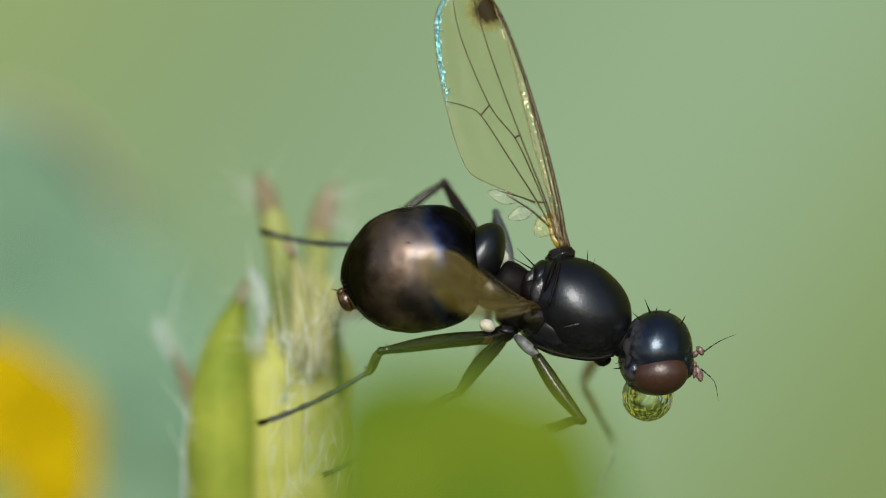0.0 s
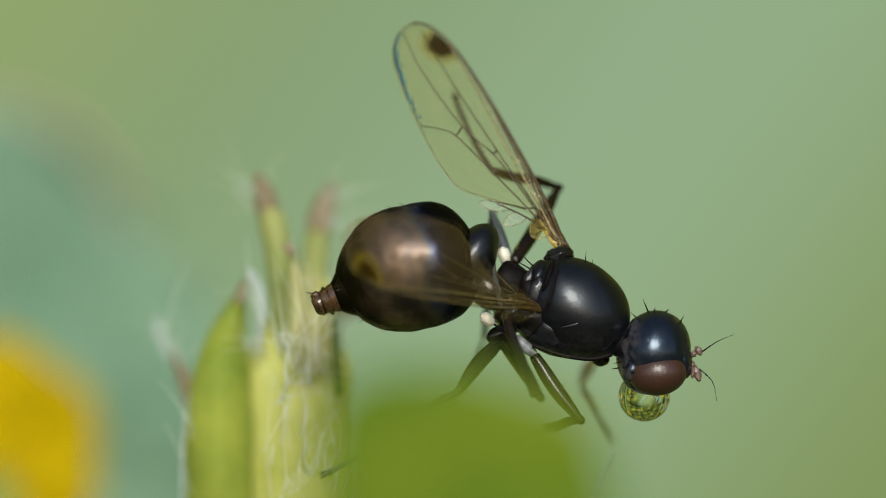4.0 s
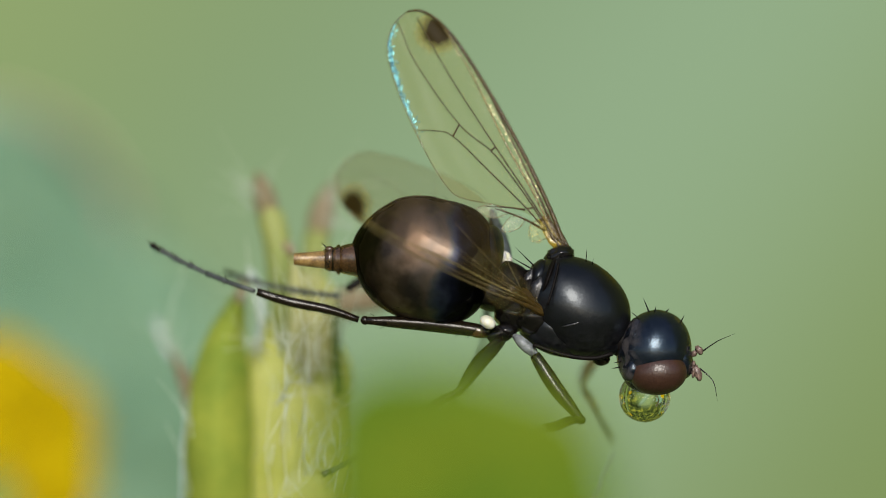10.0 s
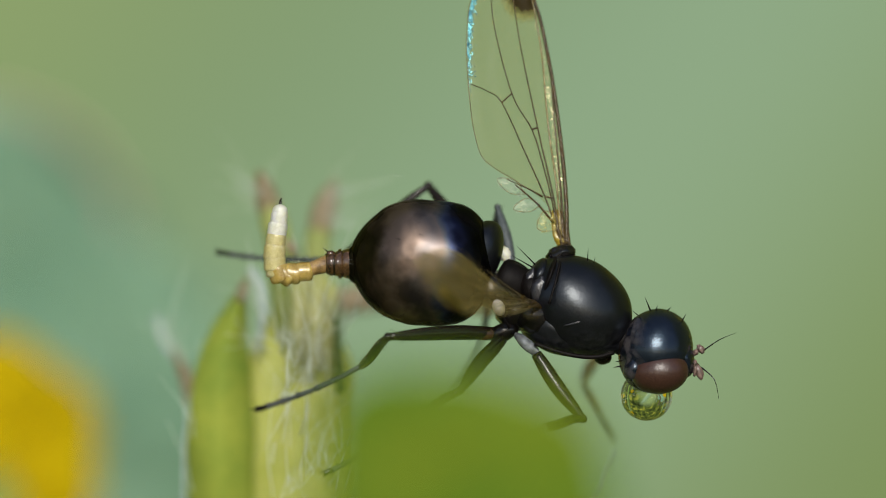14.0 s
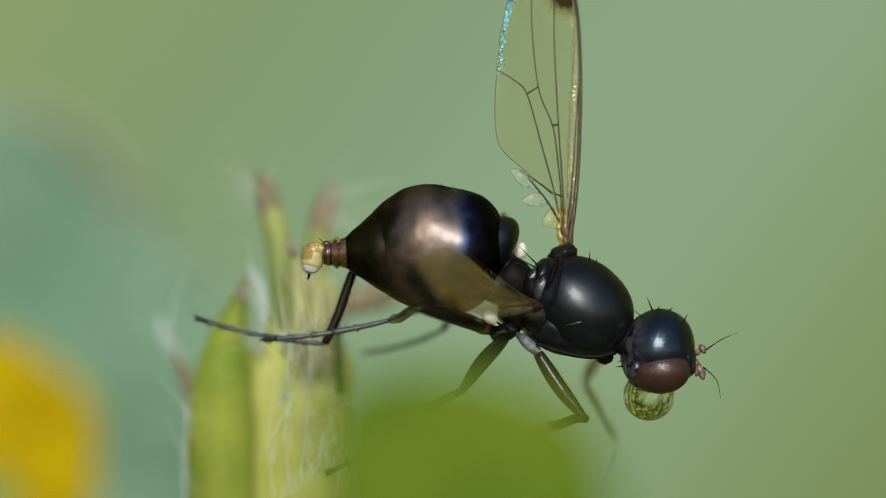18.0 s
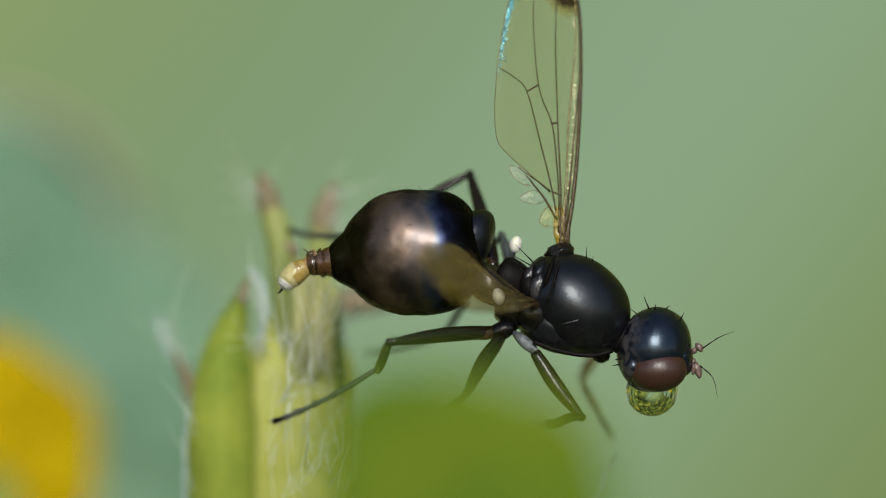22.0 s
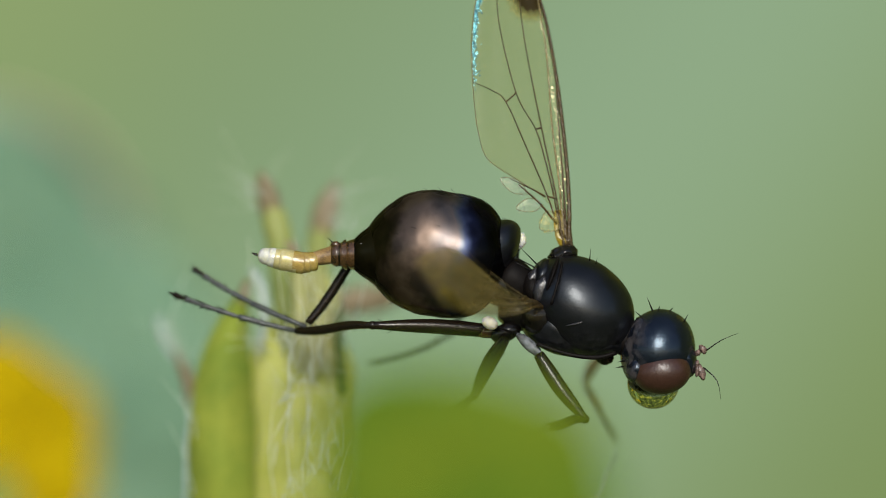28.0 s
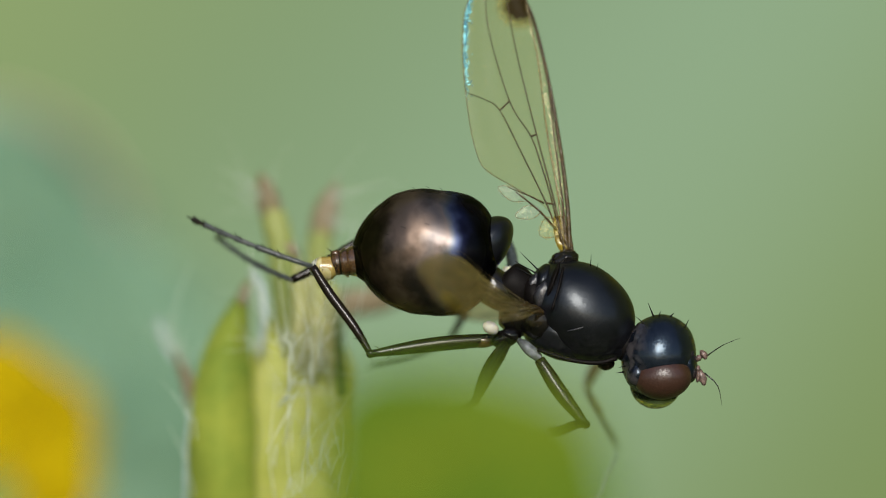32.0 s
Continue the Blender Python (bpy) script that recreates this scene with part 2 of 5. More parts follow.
def membrane_material(flip, body):
    """Clear amber-tinged wing skin with a dark spot near the tip and a thin-film sheen."""
    m = bpy.data.materials.new("wing_membrane")
    m.use_nodes = True
    nt = m.node_tree
    out, p = nt.nodes["Material Output"], nt.nodes["Principled BSDF"]
    p.inputs["Base Color"].default_value = (0.24, 0.175, 0.03, 1) if flip > 0 else (0.22, 0.15, 0.06, 1)
    p.inputs["Roughness"].default_value = 0.33
    p.inputs["Thin Film Thickness"].default_value = 0 if flip > 0 else 312
    p.inputs["Thin Film IOR"].default_value = 1.9
    clear = nt.nodes.new("ShaderNodeBsdfTransparent")
    clear.inputs[0].default_value = (0.97, 0.94, 0.80, 1) if flip > 0 else (0.9, 0.85, 0.78, 1)
    co = nt.nodes.new("ShaderNodeTexCoord")
    ns = nt.nodes.new("ShaderNodeTexNoise")
    ns.inputs["Scale"].default_value, ns.inputs["Detail"].default_value = 22000, 5
    nt.links.new(co.outputs["Object"], ns.inputs["Vector"])
    grain(nt, co, p, 60000, 0.6)
    # the spot: a soft-edged oval of pigment
    mp = nt.nodes.new("ShaderNodeVectorMath")
    mp.operation = "SUBTRACT"
    mp.inputs[1].default_value = (446 * S, flip * 6 * S, 0)
    sc = nt.nodes.new("ShaderNodeVectorMath")
    sc.operation = "MULTIPLY"
    sc.inputs[1].default_value = (1 / (36 * S), 1 / (40 * S), 0)
    wob = nt.nodes.new("ShaderNodeVectorMath")
    wob.operation = "LENGTH"
    nt.links.new(co.outputs["Object"], mp.inputs[0])
    nt.links.new(mp.outputs[0], sc.inputs[0])
    nt.links.new(sc.outputs[0], wob.inputs[0])
    rough_edge = nt.nodes.new("ShaderNodeMath")
    rough_edge.operation = "MULTIPLY_ADD"
    rough_edge.inputs[1].default_value = 0.5
    nt.links.new(ns.outputs[0], rough_edge.inputs[0])
    nt.links.new(wob.outputs["Value"], rough_edge.inputs[2])
    spot = nt.nodes.new("ShaderNodeMapRange")
    spot.inputs[1].default_value, spot.inputs[2].default_value = 0.8, 1.5
    spot.inputs[3].default_value, spot.inputs[4].default_value = 0.98, 0.0
    nt.links.new(rough_edge.outputs[0], spot.inputs[0])
    tint = nt.nodes.new("ShaderNodeMapRange")
    tint.inputs[1].default_value, tint.inputs[2].default_value = 0.0, 1.0
    nt.links.new(spot.outputs[0], tint.inputs[0])
    pigment = nt.nodes.new("ShaderNodeBsdfPrincipled")
    pigment.inputs["Specular IOR Level"].default_value = 0.1
    fringe = nt.nodes.new("ShaderNodeValToRGB")
    fringe.color_ramp.elements[0].position, fringe.color_ramp.elements[0].color = 0.3, (0.2, 0.15, 0.0, 1)
    fringe.color_ramp.elements[1].position, fringe.color_ramp.elements[1].color = 0.95, (0.02, 0.011, 0.0, 1)
    nt.links.new(spot.outputs[0], fringe.inputs[0])
    nt.links.new(fringe.outputs[0], pigment.inputs["Base Color"])
    pigment.inputs["Roughness"].default_value = 0.5
    skin = nt.nodes.new("ShaderNodeMixShader")
    skin.inputs[0].default_value = body
    nt.links.new(clear.outputs[0], skin.inputs[1])
    nt.links.new(p.outputs[0], skin.inputs[2])
    mix = nt.nodes.new("ShaderNodeMixShader")
    nt.links.new(tint.outputs[0], mix.inputs[0])
    gloss = nt.nodes.new("ShaderNodeBsdfGlossy")
    gloss.inputs["Color"].default_value, gloss.inputs["Roughness"].default_value = ((0.5, 0.42, 0.24, 1), 0.5) if flip > 0 else ((0.29, 0.23, 0.07, 1), 0.9)
    facing = nt.nodes.new("ShaderNodeLayerWeight")
    facing.inputs[0].default_value = 0.5
    edge = nt.nodes.new("ShaderNodeMath")
    edge.operation = "POWER"
    edge.inputs[1].default_value = 2.6
    nt.links.new(facing.outputs["Facing"], edge.inputs[0])
    shine = nt.nodes.new("ShaderNodeMixShader")
    nt.links.new(edge.outputs[0], shine.inputs[0])
    nt.links.new(skin.outputs[0], shine.inputs[1])
    nt.links.new(gloss.outputs[0], shine.inputs[2])
    nt.links.new(shine.outputs[0], mix.inputs[1])
    nt.links.new(pigment.outputs[0], mix.inputs[2])
    nt.links.new(mix.outputs[0], out.inputs[0])
    return m


def lobe_material(tint, thin=0.01, dense=0.24):
    """Thin tinted skin of the wing's basal lobes, glittering in grains."""
    m = bpy.data.materials.new("wing_lobe_skin")
    m.use_nodes = True
    nt = m.node_tree
    p = nt.nodes["Principled BSDF"]
    p.inputs["Base Color"].default_value = (*tint, 1)
    p.inputs["Roughness"].default_value = 0.28
    p.inputs["Thin Film Thickness"].default_value = 420
    p.inputs["Thin Film IOR"].default_value = 1.7
    co = nt.nodes.new("ShaderNodeTexCoord")
    grain(nt, co, p, 70000, 1.0)
    ns = nt.nodes.new("ShaderNodeTexNoise")
    ns.inputs["Scale"].default_value, ns.inputs["Detail"].default_value = 26000, 4
    nt.links.new(co.outputs["Object"], ns.inputs["Vector"])
    veil = nt.nodes.new("ShaderNodeMapRange")
    veil.inputs[1].default_value, veil.inputs[2].default_value = 0.35, 0.7
    veil.inputs[3].default_value, veil.inputs[4].default_value = thin, dense
    nt.links.new(ns.outputs[0], veil.inputs[0])
    nt.links.new(veil.outputs[0], p.inputs["Alpha"])
    return m


def water_material():
    m = bpy.data.materials.new("clear_water")
    m.use_nodes = True
    p = m.node_tree.nodes["Principled BSDF"]
    p.inputs["Base Color"].default_value = (0.97, 1.0, 0.93, 1)
    p.inputs["Transmission Weight"].default_value = 1.0
    p.inputs["Roughness"].default_value = 0.0
    p.inputs["IOR"].default_value = 1.33
    return m


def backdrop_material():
    """Distant meadow, far out of focus: broad soft greens that glow by themselves, unlit by the sun."""
    m = bpy.data.materials.new("glowing_meadow")
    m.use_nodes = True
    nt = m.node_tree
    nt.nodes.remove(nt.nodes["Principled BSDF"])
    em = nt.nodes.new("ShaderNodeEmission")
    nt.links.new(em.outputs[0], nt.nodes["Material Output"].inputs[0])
    co = nt.nodes.new("ShaderNodeTexCoord")
    sep = nt.nodes.new("ShaderNodeSeparateXYZ")
    nt.links.new(co.outputs["Object"], sep.inputs[0])
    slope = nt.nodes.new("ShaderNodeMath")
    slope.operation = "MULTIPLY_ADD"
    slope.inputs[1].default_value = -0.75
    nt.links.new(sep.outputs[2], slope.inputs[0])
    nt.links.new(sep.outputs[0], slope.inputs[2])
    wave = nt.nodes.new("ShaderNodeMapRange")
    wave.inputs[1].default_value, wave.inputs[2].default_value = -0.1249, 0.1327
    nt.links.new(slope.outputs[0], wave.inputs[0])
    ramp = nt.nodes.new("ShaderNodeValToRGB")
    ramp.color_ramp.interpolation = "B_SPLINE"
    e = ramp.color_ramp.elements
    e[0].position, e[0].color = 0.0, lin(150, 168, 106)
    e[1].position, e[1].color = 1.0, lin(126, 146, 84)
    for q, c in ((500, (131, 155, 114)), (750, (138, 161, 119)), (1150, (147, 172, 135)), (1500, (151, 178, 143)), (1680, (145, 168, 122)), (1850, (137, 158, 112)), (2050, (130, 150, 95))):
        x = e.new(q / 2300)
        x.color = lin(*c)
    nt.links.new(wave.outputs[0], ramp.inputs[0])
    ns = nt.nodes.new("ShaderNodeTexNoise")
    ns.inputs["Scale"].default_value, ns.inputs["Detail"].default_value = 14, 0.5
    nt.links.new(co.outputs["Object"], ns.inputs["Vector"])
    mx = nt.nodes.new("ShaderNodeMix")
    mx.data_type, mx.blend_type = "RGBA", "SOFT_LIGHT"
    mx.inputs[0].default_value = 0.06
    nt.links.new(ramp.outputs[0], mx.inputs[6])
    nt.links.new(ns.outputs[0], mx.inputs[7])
    # out of view: added dark mottled green, dims reflections and flecks the drop
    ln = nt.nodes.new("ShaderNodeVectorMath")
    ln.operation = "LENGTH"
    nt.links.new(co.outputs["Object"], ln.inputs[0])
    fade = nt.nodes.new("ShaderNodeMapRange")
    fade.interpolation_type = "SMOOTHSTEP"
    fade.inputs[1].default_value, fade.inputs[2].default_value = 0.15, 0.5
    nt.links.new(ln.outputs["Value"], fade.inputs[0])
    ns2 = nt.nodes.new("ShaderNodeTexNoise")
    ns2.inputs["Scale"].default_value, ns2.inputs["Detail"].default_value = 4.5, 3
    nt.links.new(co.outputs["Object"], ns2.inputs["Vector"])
    dark_surround = nt.nodes.new("ShaderNodeValToRGB")
    dark_surround.color_ramp.elements[0].position, dark_surround.color_ramp.elements[0].color = 0.36, (0.025, 0.036, 0.010, 1)
    dark_surround.color_ramp.elements[1].position, dark_surround.color_ramp.elements[1].color = 0.54, (0.10, 0.13, 0.025, 1)
    dark_surround.color_ramp.elements.new(0.66).color = (0.34, 0.34, 0.04, 1)
    nt.links.new(ns2.outputs[0], dark_surround.inputs[0])
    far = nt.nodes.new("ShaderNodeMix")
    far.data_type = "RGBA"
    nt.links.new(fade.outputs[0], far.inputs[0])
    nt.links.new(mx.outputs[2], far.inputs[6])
    nt.links.new(dark_surround.outputs[0], far.inputs[7])
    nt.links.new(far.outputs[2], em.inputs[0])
    return m


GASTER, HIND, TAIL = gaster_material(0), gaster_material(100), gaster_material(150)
WATER = water_material()
LOBE, AMBER_LOBE, BROWN_LOBE = lobe_material((0.42, 0.44, 0.36)), lobe_material((0.5, 0.4, 0.06)), lobe_material((0.10, 0.072, 0.022), 0.03, 0.24)
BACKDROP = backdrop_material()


# ---- building helpers ----
def mesh_of(name, bm, mat, smooth=True):
    me = bpy.data.meshes.new(name)
    bmesh.ops.recalc_face_normals(bm, faces=bm.faces)
    bm.to_mesh(me)
    bm.free()
    me.materials.append(mat)
    if smooth:
        me.shade_smooth()
    return me


def part(name, bm, mat, parent=None, label="", place=None):
    ob = new(name, mesh_of(name, bm, mat) if isinstance(bm, bmesh.types.BMesh) else bm)
    if parent:
        ob.parent = parent
    if place is not None:
        ob.matrix_basis = place
    if label:
        tagged(ob, label)
    return ob


def smooth_path(points, n):
    """n + 1 places on a smooth curve through the points."""
    pts = [Vector(p) for p in points]
    pts = [2 * pts[0] - pts[1]] + pts + [2 * pts[-1] - pts[-2]]
    out, spans = [], len(pts) - 3
    for i in range(n + 1):
        f = i / n * spans
        k = min(int(f), spans - 1)
        t = f - k
        a, b, c, d = pts[k:k + 4]
        out.append(0.5 * (2 * b + (c - a) * t + (2 * a - 5 * b + 4 * c - d) * t * t + (3 * b - a - 3 * c + d) * t ** 3))
    return out


def tube(bm, path, radii, sides=10, close=True):
    """A round-section skin along a path; radii is a function of 0..1."""
    rings, n = [], len(path) - 1
    ref = Vector((0.13, 0.97, 0.2))
    for i, p in enumerate(path):
        d = (path[min(i + 1, n)] - path[max(i - 1, 0)]).normalized()
        s = d.cross(ref).normalized()
        w = d.cross(s)
        r = radii(i / n)
        rings.append([bm.verts.new(p + (s * math.cos(a) + w * math.sin(a)) * r)
                      for a in (2 * math.pi * k / sides for k in range(sides))])
    for a, b in zip(rings, rings[1:]):
        for k in range(sides):
            bm.faces.new((a[k], a[(k + 1) % sides], b[(k + 1) % sides], b[k]))
    if close:
        bm.faces.new(rings[0][::-1])
        bm.faces.new(rings[-1])
    return bm


def ellipsoid(bm, centre, radii, turn=None, seg=32, rings=20, dent=0.0, freq=1.0):
    """A slightly uneven ellipsoid."""
    made = bmesh.ops.create_uvsphere(bm, u_segments=seg, v_segments=rings, radius=1.0)["verts"]
    for v in made:
        k = 1 + dent * noise.noise(v.co * freq)
        v.co = Vector((v.co.x * radii[0], v.co.y * radii[1], v.co.z * radii[2])) * k
        if turn is not None:
            v.co = turn @ v.co
        v.co += Vector(centre)
    return bm


def lathe(bm, profile, x0, x1, n=18, sides=40, squash=1.0):
    """A body of revolution about x, radius from profile(x)."""
    path = [Vector((x0 + (x1 - x0) * i / n, 0, 0)) for i in range(n + 1)]
    rings = []
    for p in path:
        r = profile(p.x)
        rings.append([bm.verts.new((p.x, r * math.cos(a), r * squash * math.sin(a)))
                      for a in (2 * math.pi * k / sides for k in range(sides))])
    for a, b in zip(rings, rings[1:]):
        for k in range(sides):
            bm.faces.new((a[k], a[(k + 1) % sides], b[(k + 1) % sides], b[k]))
    for cap in (bm.faces.new(rings[0][::-1]), bm.faces.new(rings[-1])):
        for rim in cap.edges:
            rim.smooth = False
    return bm


def bristle(parent, a, b, r=2.0, bend=(0, 0, 0), name="bristle", mat=None):
    """A fine tapered hair from a to b."""
    mid = (Vector(a) + Vector(b)) / 2 + Vector(bend)
    bm = tube(bmesh.new(), smooth_path([a, mid, b], 6), lambda t: r * S * (1 - 0.85 * t), 5)
    return part(name, bm, mat or CUTICLE, parent)


def blade(path, width, thick, n=24, across=8, cup=0.15, ridge=0.1, normal=(0, -1, 0), ripple=0.0):
    """A solid leaf blade along a path: lens-shaped section, a midrib, a cupped surface."""
    bm = bmesh.new()
    pts = smooth_path(path, n)
    nor = Vector(normal).normalized()
    rows_top, rows_bot = [], []
    for i, p in enumerate(pts):
        t = i / n
        d = (pts[min(i + 1, n)] - pts[max(i - 1, 0)]).normalized()
        side = d.cross(nor).normalized()
        w = width(t)
        top, bot = [], []
        for j in range(across + 1):
            q = 2 * j / across - 1
            lift = cup * w * q * q - ridge * w * math.exp(-(q * 5) ** 2) + ripple * w * noise.noise(Vector((t * 5, q * 2, 0.3)))
            wob = 1 + 0.06 * noise.noise(Vector((t * 7, q, 1.7)))
            base = p + side * (q * w * wob) - nor * lift
            h = thick * (1 - 0.9 * q * q)
            top.append(bm.verts.new(base + nor * h))
            bot.append(bm.verts.new(base - nor * h))
        rows_top.append(top)
        rows_bot.append(bot)
    for i in range(n):
        for j in range(across):
            bm.faces.new((rows_top[i][j], rows_top[i][j + 1], rows_top[i + 1][j + 1], rows_top[i + 1][j]))
            bm.faces.new((rows_bot[i][j], rows_bot[i + 1][j], rows_bot[i + 1][j + 1], rows_bot[i][j + 1]))
        bm.faces.new((rows_top[i][0], rows_top[i + 1][0], rows_bot[i + 1][0], rows_bot[i][0]))
        bm.faces.new((rows_top[i][across], rows_bot[i][across], rows_bot[i + 1][across], rows_top[i + 1][across]))
    for i in (0, n):
        for j in range(across):
            f = (rows_top[i][j], rows_bot[i][j], rows_bot[i][j + 1], rows_top[i][j + 1])
            bm.faces.new(f if i == 0 else f[::-1])
    return bm


# ---- setting ----
GROUND = -0.30
bm = bmesh.new()
bmesh.ops.create_grid(bm, x_segments=60, y_segments=60, size=30)
for v in bm.verts:
    v.co.z = 0.004 * noise.noise(v.co * 3)
ground = part("ground", bm, SOIL, None, "dark green meadow ground far below", pose(0, 0, GROUND))
tagged(ground, kind="structure", category="ground")

bm = bmesh.new()
# tall wide arc: its unseen dark reaches dim what the fly mirrors
arc = [(6 * math.sin(a), 1.8 - 6 * (1 - math.cos(a))) for a in np.linspace(-1.05, 1.05, 41)]
low = [bm.verts.new((x, y - 1.8, -0.32)) for x, y in arc]
high = [bm.verts.new((x, y - 1.8, 5.0)) for x, y in arc]
for k in range(40):
    bm.faces.new((low[k], low[k + 1], high[k + 1], high[k]))
backdrop = part("backdrop", bm, BACKDROP, None, "glowing backdrop of soft green meadow far out of focus", pose(0, 1.8, 0))
tagged(backdrop, kind="structure", category="backdrop")


# ---- plants ----
def hair_tuft(parent, roots, n, length, r, lean, seed, spread=0.5, curl=0.25, name="hairs"):
    """Many fine curved hairs along a line of roots, in one mesh."""
    rnd = random.Random(seed)
    bm = bmesh.new()
    line = smooth_path(roots, 40)
    for _ in range(n):
        p = line[rnd.randrange(41)] + Vector((rnd.gauss(0, 9), rnd.gauss(0, 40), rnd.gauss(0, 9))) * S
        d = (Vector(lean) + Vector((rnd.gauss(0, spread), rnd.gauss(0, spread), rnd.gauss(0, spread)))).normalized()
        bend = Vector((rnd.gauss(0, curl), rnd.gauss(0, 0.2), rnd.gauss(0, curl)))
        ln = length * S * rnd.uniform(0.5, 1.25)
        pts = [p, p + (d + bend * 0.3) * ln * 0.5, p + (d + bend) * ln]
        rr = r * S * rnd.uniform(0.6, 1.2)
        tube(bm, smooth_path(pts, 6), lambda t: rr * (1 - 0.8 * t), 4)
    return tagged(part(name, bm, HAIR, parent, "fine white hairs"), kind="stuff")


def lance(wide, tip=0.75, base=0.9):
    """Width of a lance-shaped blade in plan units."""
    return lambda t: S * wide * ((base + (1 - base) * min(1, t * 3)) * (1 if t < tip else max(0.03, 1 - ((t - tip) / (1 - tip)) ** 2.1)))


plant = new("flowering_plant")
tagged(plant, "hairy yellow-green flower bud with russet tipped bracts on its stem", "plant")
plant.location = at(540, 1000, 200)
BASE = at(540, 1000, 200)


def local(u, v, d):
    return at(u, v, d) - BASE


def at_plant(name, bm, mat, label=""):
    return part(name, bm, mat, plant, label)


# stem down to the ground
bm = tube(bmesh.new(), smooth_path([local(540, 960, 230), local(560, 1800, 300), local(500, 6000, 900),
                                    Vector((0.02, 0.03, GROUND - BASE.z))], 40), lambda t: S * (95 + 60 * t), 14)
at_plant("stem", bm, STEM, "ribbed green stem")
# bud body: pale ribbed swelling of fused strips
def strip(u0, u1, top, d, wide, mat, label=""):
    at_plant("bud_strip", blade([local(u0, 1010, d + 40), local(u0, 820, d), local((u0 + u1) / 2, 660, d), local(u1, top, d + 50)], lance(wide, 0.6), 12 * S, cup=0.12, ridge=0.04, ripple=0.07), mat, label)


bm = tube(bmesh.new(), smooth_path([local(545, 1010, 560), local(545, 800, 555), local(538, 660, 550), local(540, 570, 555), local(542, 490, 560)], 40),
          lambda t: S * (92 - 56 * max(0, t - 0.3) / 0.7), 36)
for v in bm.verts:
    v.co.y = local(540, 700, 560).y + (v.co.y - local(540, 700, 560).y) * 0.55
    v.co += Vector((noise.noise(v.co * 3000), noise.noise(v.co * 3000 + Vector((3, 1, 0))), 0)) * 14 * S
at_plant("bud", bm, BUD, "pale yellow-green bud")
strip(484, 494, 540, 524, 58, BUD)
strip(520, 524, 500, 520, 54, BUD)
strip(560, 552, 520, 520, 56, BUD)
strip(588, 580, 590, 526, 44, BUD)
at_plant("bud_strip", blade([local(606, 700, 480), local(597, 620, 470), local(594, 570, 470), local(598, 520, 480)], lance(9, 0.6), 6 * S, n=14, ripple=0.15), SHADE, "dark green strip")
# withered petals that crown the bud, one with a dark red tip
for (u0, v0), (u1, v1), (u2, v2), wide, d in (((530, 660), (529, 540), (519, 432), 15, 440), ((556, 680), (560, 560), (566, 470), 20, 470), ((582, 690), (586, 570), (592, 500), 15, 500),
                                              ((544, 640), (546, 540), (541, 455), 15, 500)):
    at_plant("withered_petal", blade([local(u0, v0, d), local((u0 + u1) / 2 - 2, (v0 + v1) / 2, d - 20), local(u1, v1, d - 25), local(u2, v2, d - 10)], lance(wide, 0.7, 0.08), 6 * S, cup=0.3, ripple=0.4), PINK, "withered pinkish petal")
at_plant("withered_petal", blade([local(520, 450, 410), local(512, 436, 410), local(500, 428, 415)], lance(9, 0.5), 5 * S, n=8, ripple=0.4), TIP)
# bracts
at_plant("bract", blade([local(512, 760, 528), local(506, 560, 528), local(492, 430, 544), local(474, 360, 560)], lance(25, 0.85), 9 * S, cup=0.3), BRACT, "olive bract")
at_plant("bract", blade([local(479, 385, 560), local(470, 345, 560), local(456, 300, 560)], lance(21, 0.35), 8 * S, n=10), TIP, "russet bract tip")
at_plant("bract", blade([local(566, 700, 640), local(556, 560, 640), local(560, 450, 656), local(566, 400, 672)], lance(24, 0.85), 9 * S, cup=0.3), BRACT, "olive bract")
at_plant("bract", blade([local(563, 425, 672), local(572, 375, 672), local(594, 316, 688)], lance(23, 0.45), 8 * S, n=10), TIP, "russet bract tip")
at_plant("bract", blade([local(560, 545, 768), local(640, 530, 800), local(710, 528, 848)], lance(25, 0.6), 8 * S, n=10), TIP, "pinkish bract behind the bud")
at_plant("bract", blade([local(352, 760, 528), local(338, 700, 560), local(322, 655, 590), local(303, 615, 640)], lance(14, 0.4), 8 * S, n=14), TIP, "pinkish hairy bract")
# the big sepal and its woolly margin
at_plant("sepal", blade([local(393, 1010, 530), local(389, 800, 485), local(395, 640, 485), local(432, 497, 510)], lance(63, 0.3), 22 * S, n=34, across=14, cup=0.3, ridge=0.05, ripple=0.06), SEPAL,
         "bright yellow-green pointed sepal")
at_plant("sepal_tip", blade([local(424, 535, 482), local(429, 512, 488), local(436, 490, 500)], lance(9, 0.4), 6 * S, n=8), TIP)
at_plant("woolly_margin", blade([local(440, 474, 480), local(458, 505, 480), local(464, 550, 480), local(456, 640, 490)], lance(8, 0.7), 3 * S, n=16, ripple=0.5), WOOL, "white woolly margin")
at_plant("woolly_margin", blade([local(324, 1000, 409), local(325, 800, 409), local(338, 690, 418)], lance(2.5, 0.7), 2 * S, n=16, ripple=0.5), WOOL, "white woolly margin")
at_plant("woolly_margin", blade([local(275, 560, 780), local(292, 610, 760), local(335, 665, 741)], lance(6, 0.7), 3 * S, n=12, ripple=0.5), WOOL, "white woolly margin")
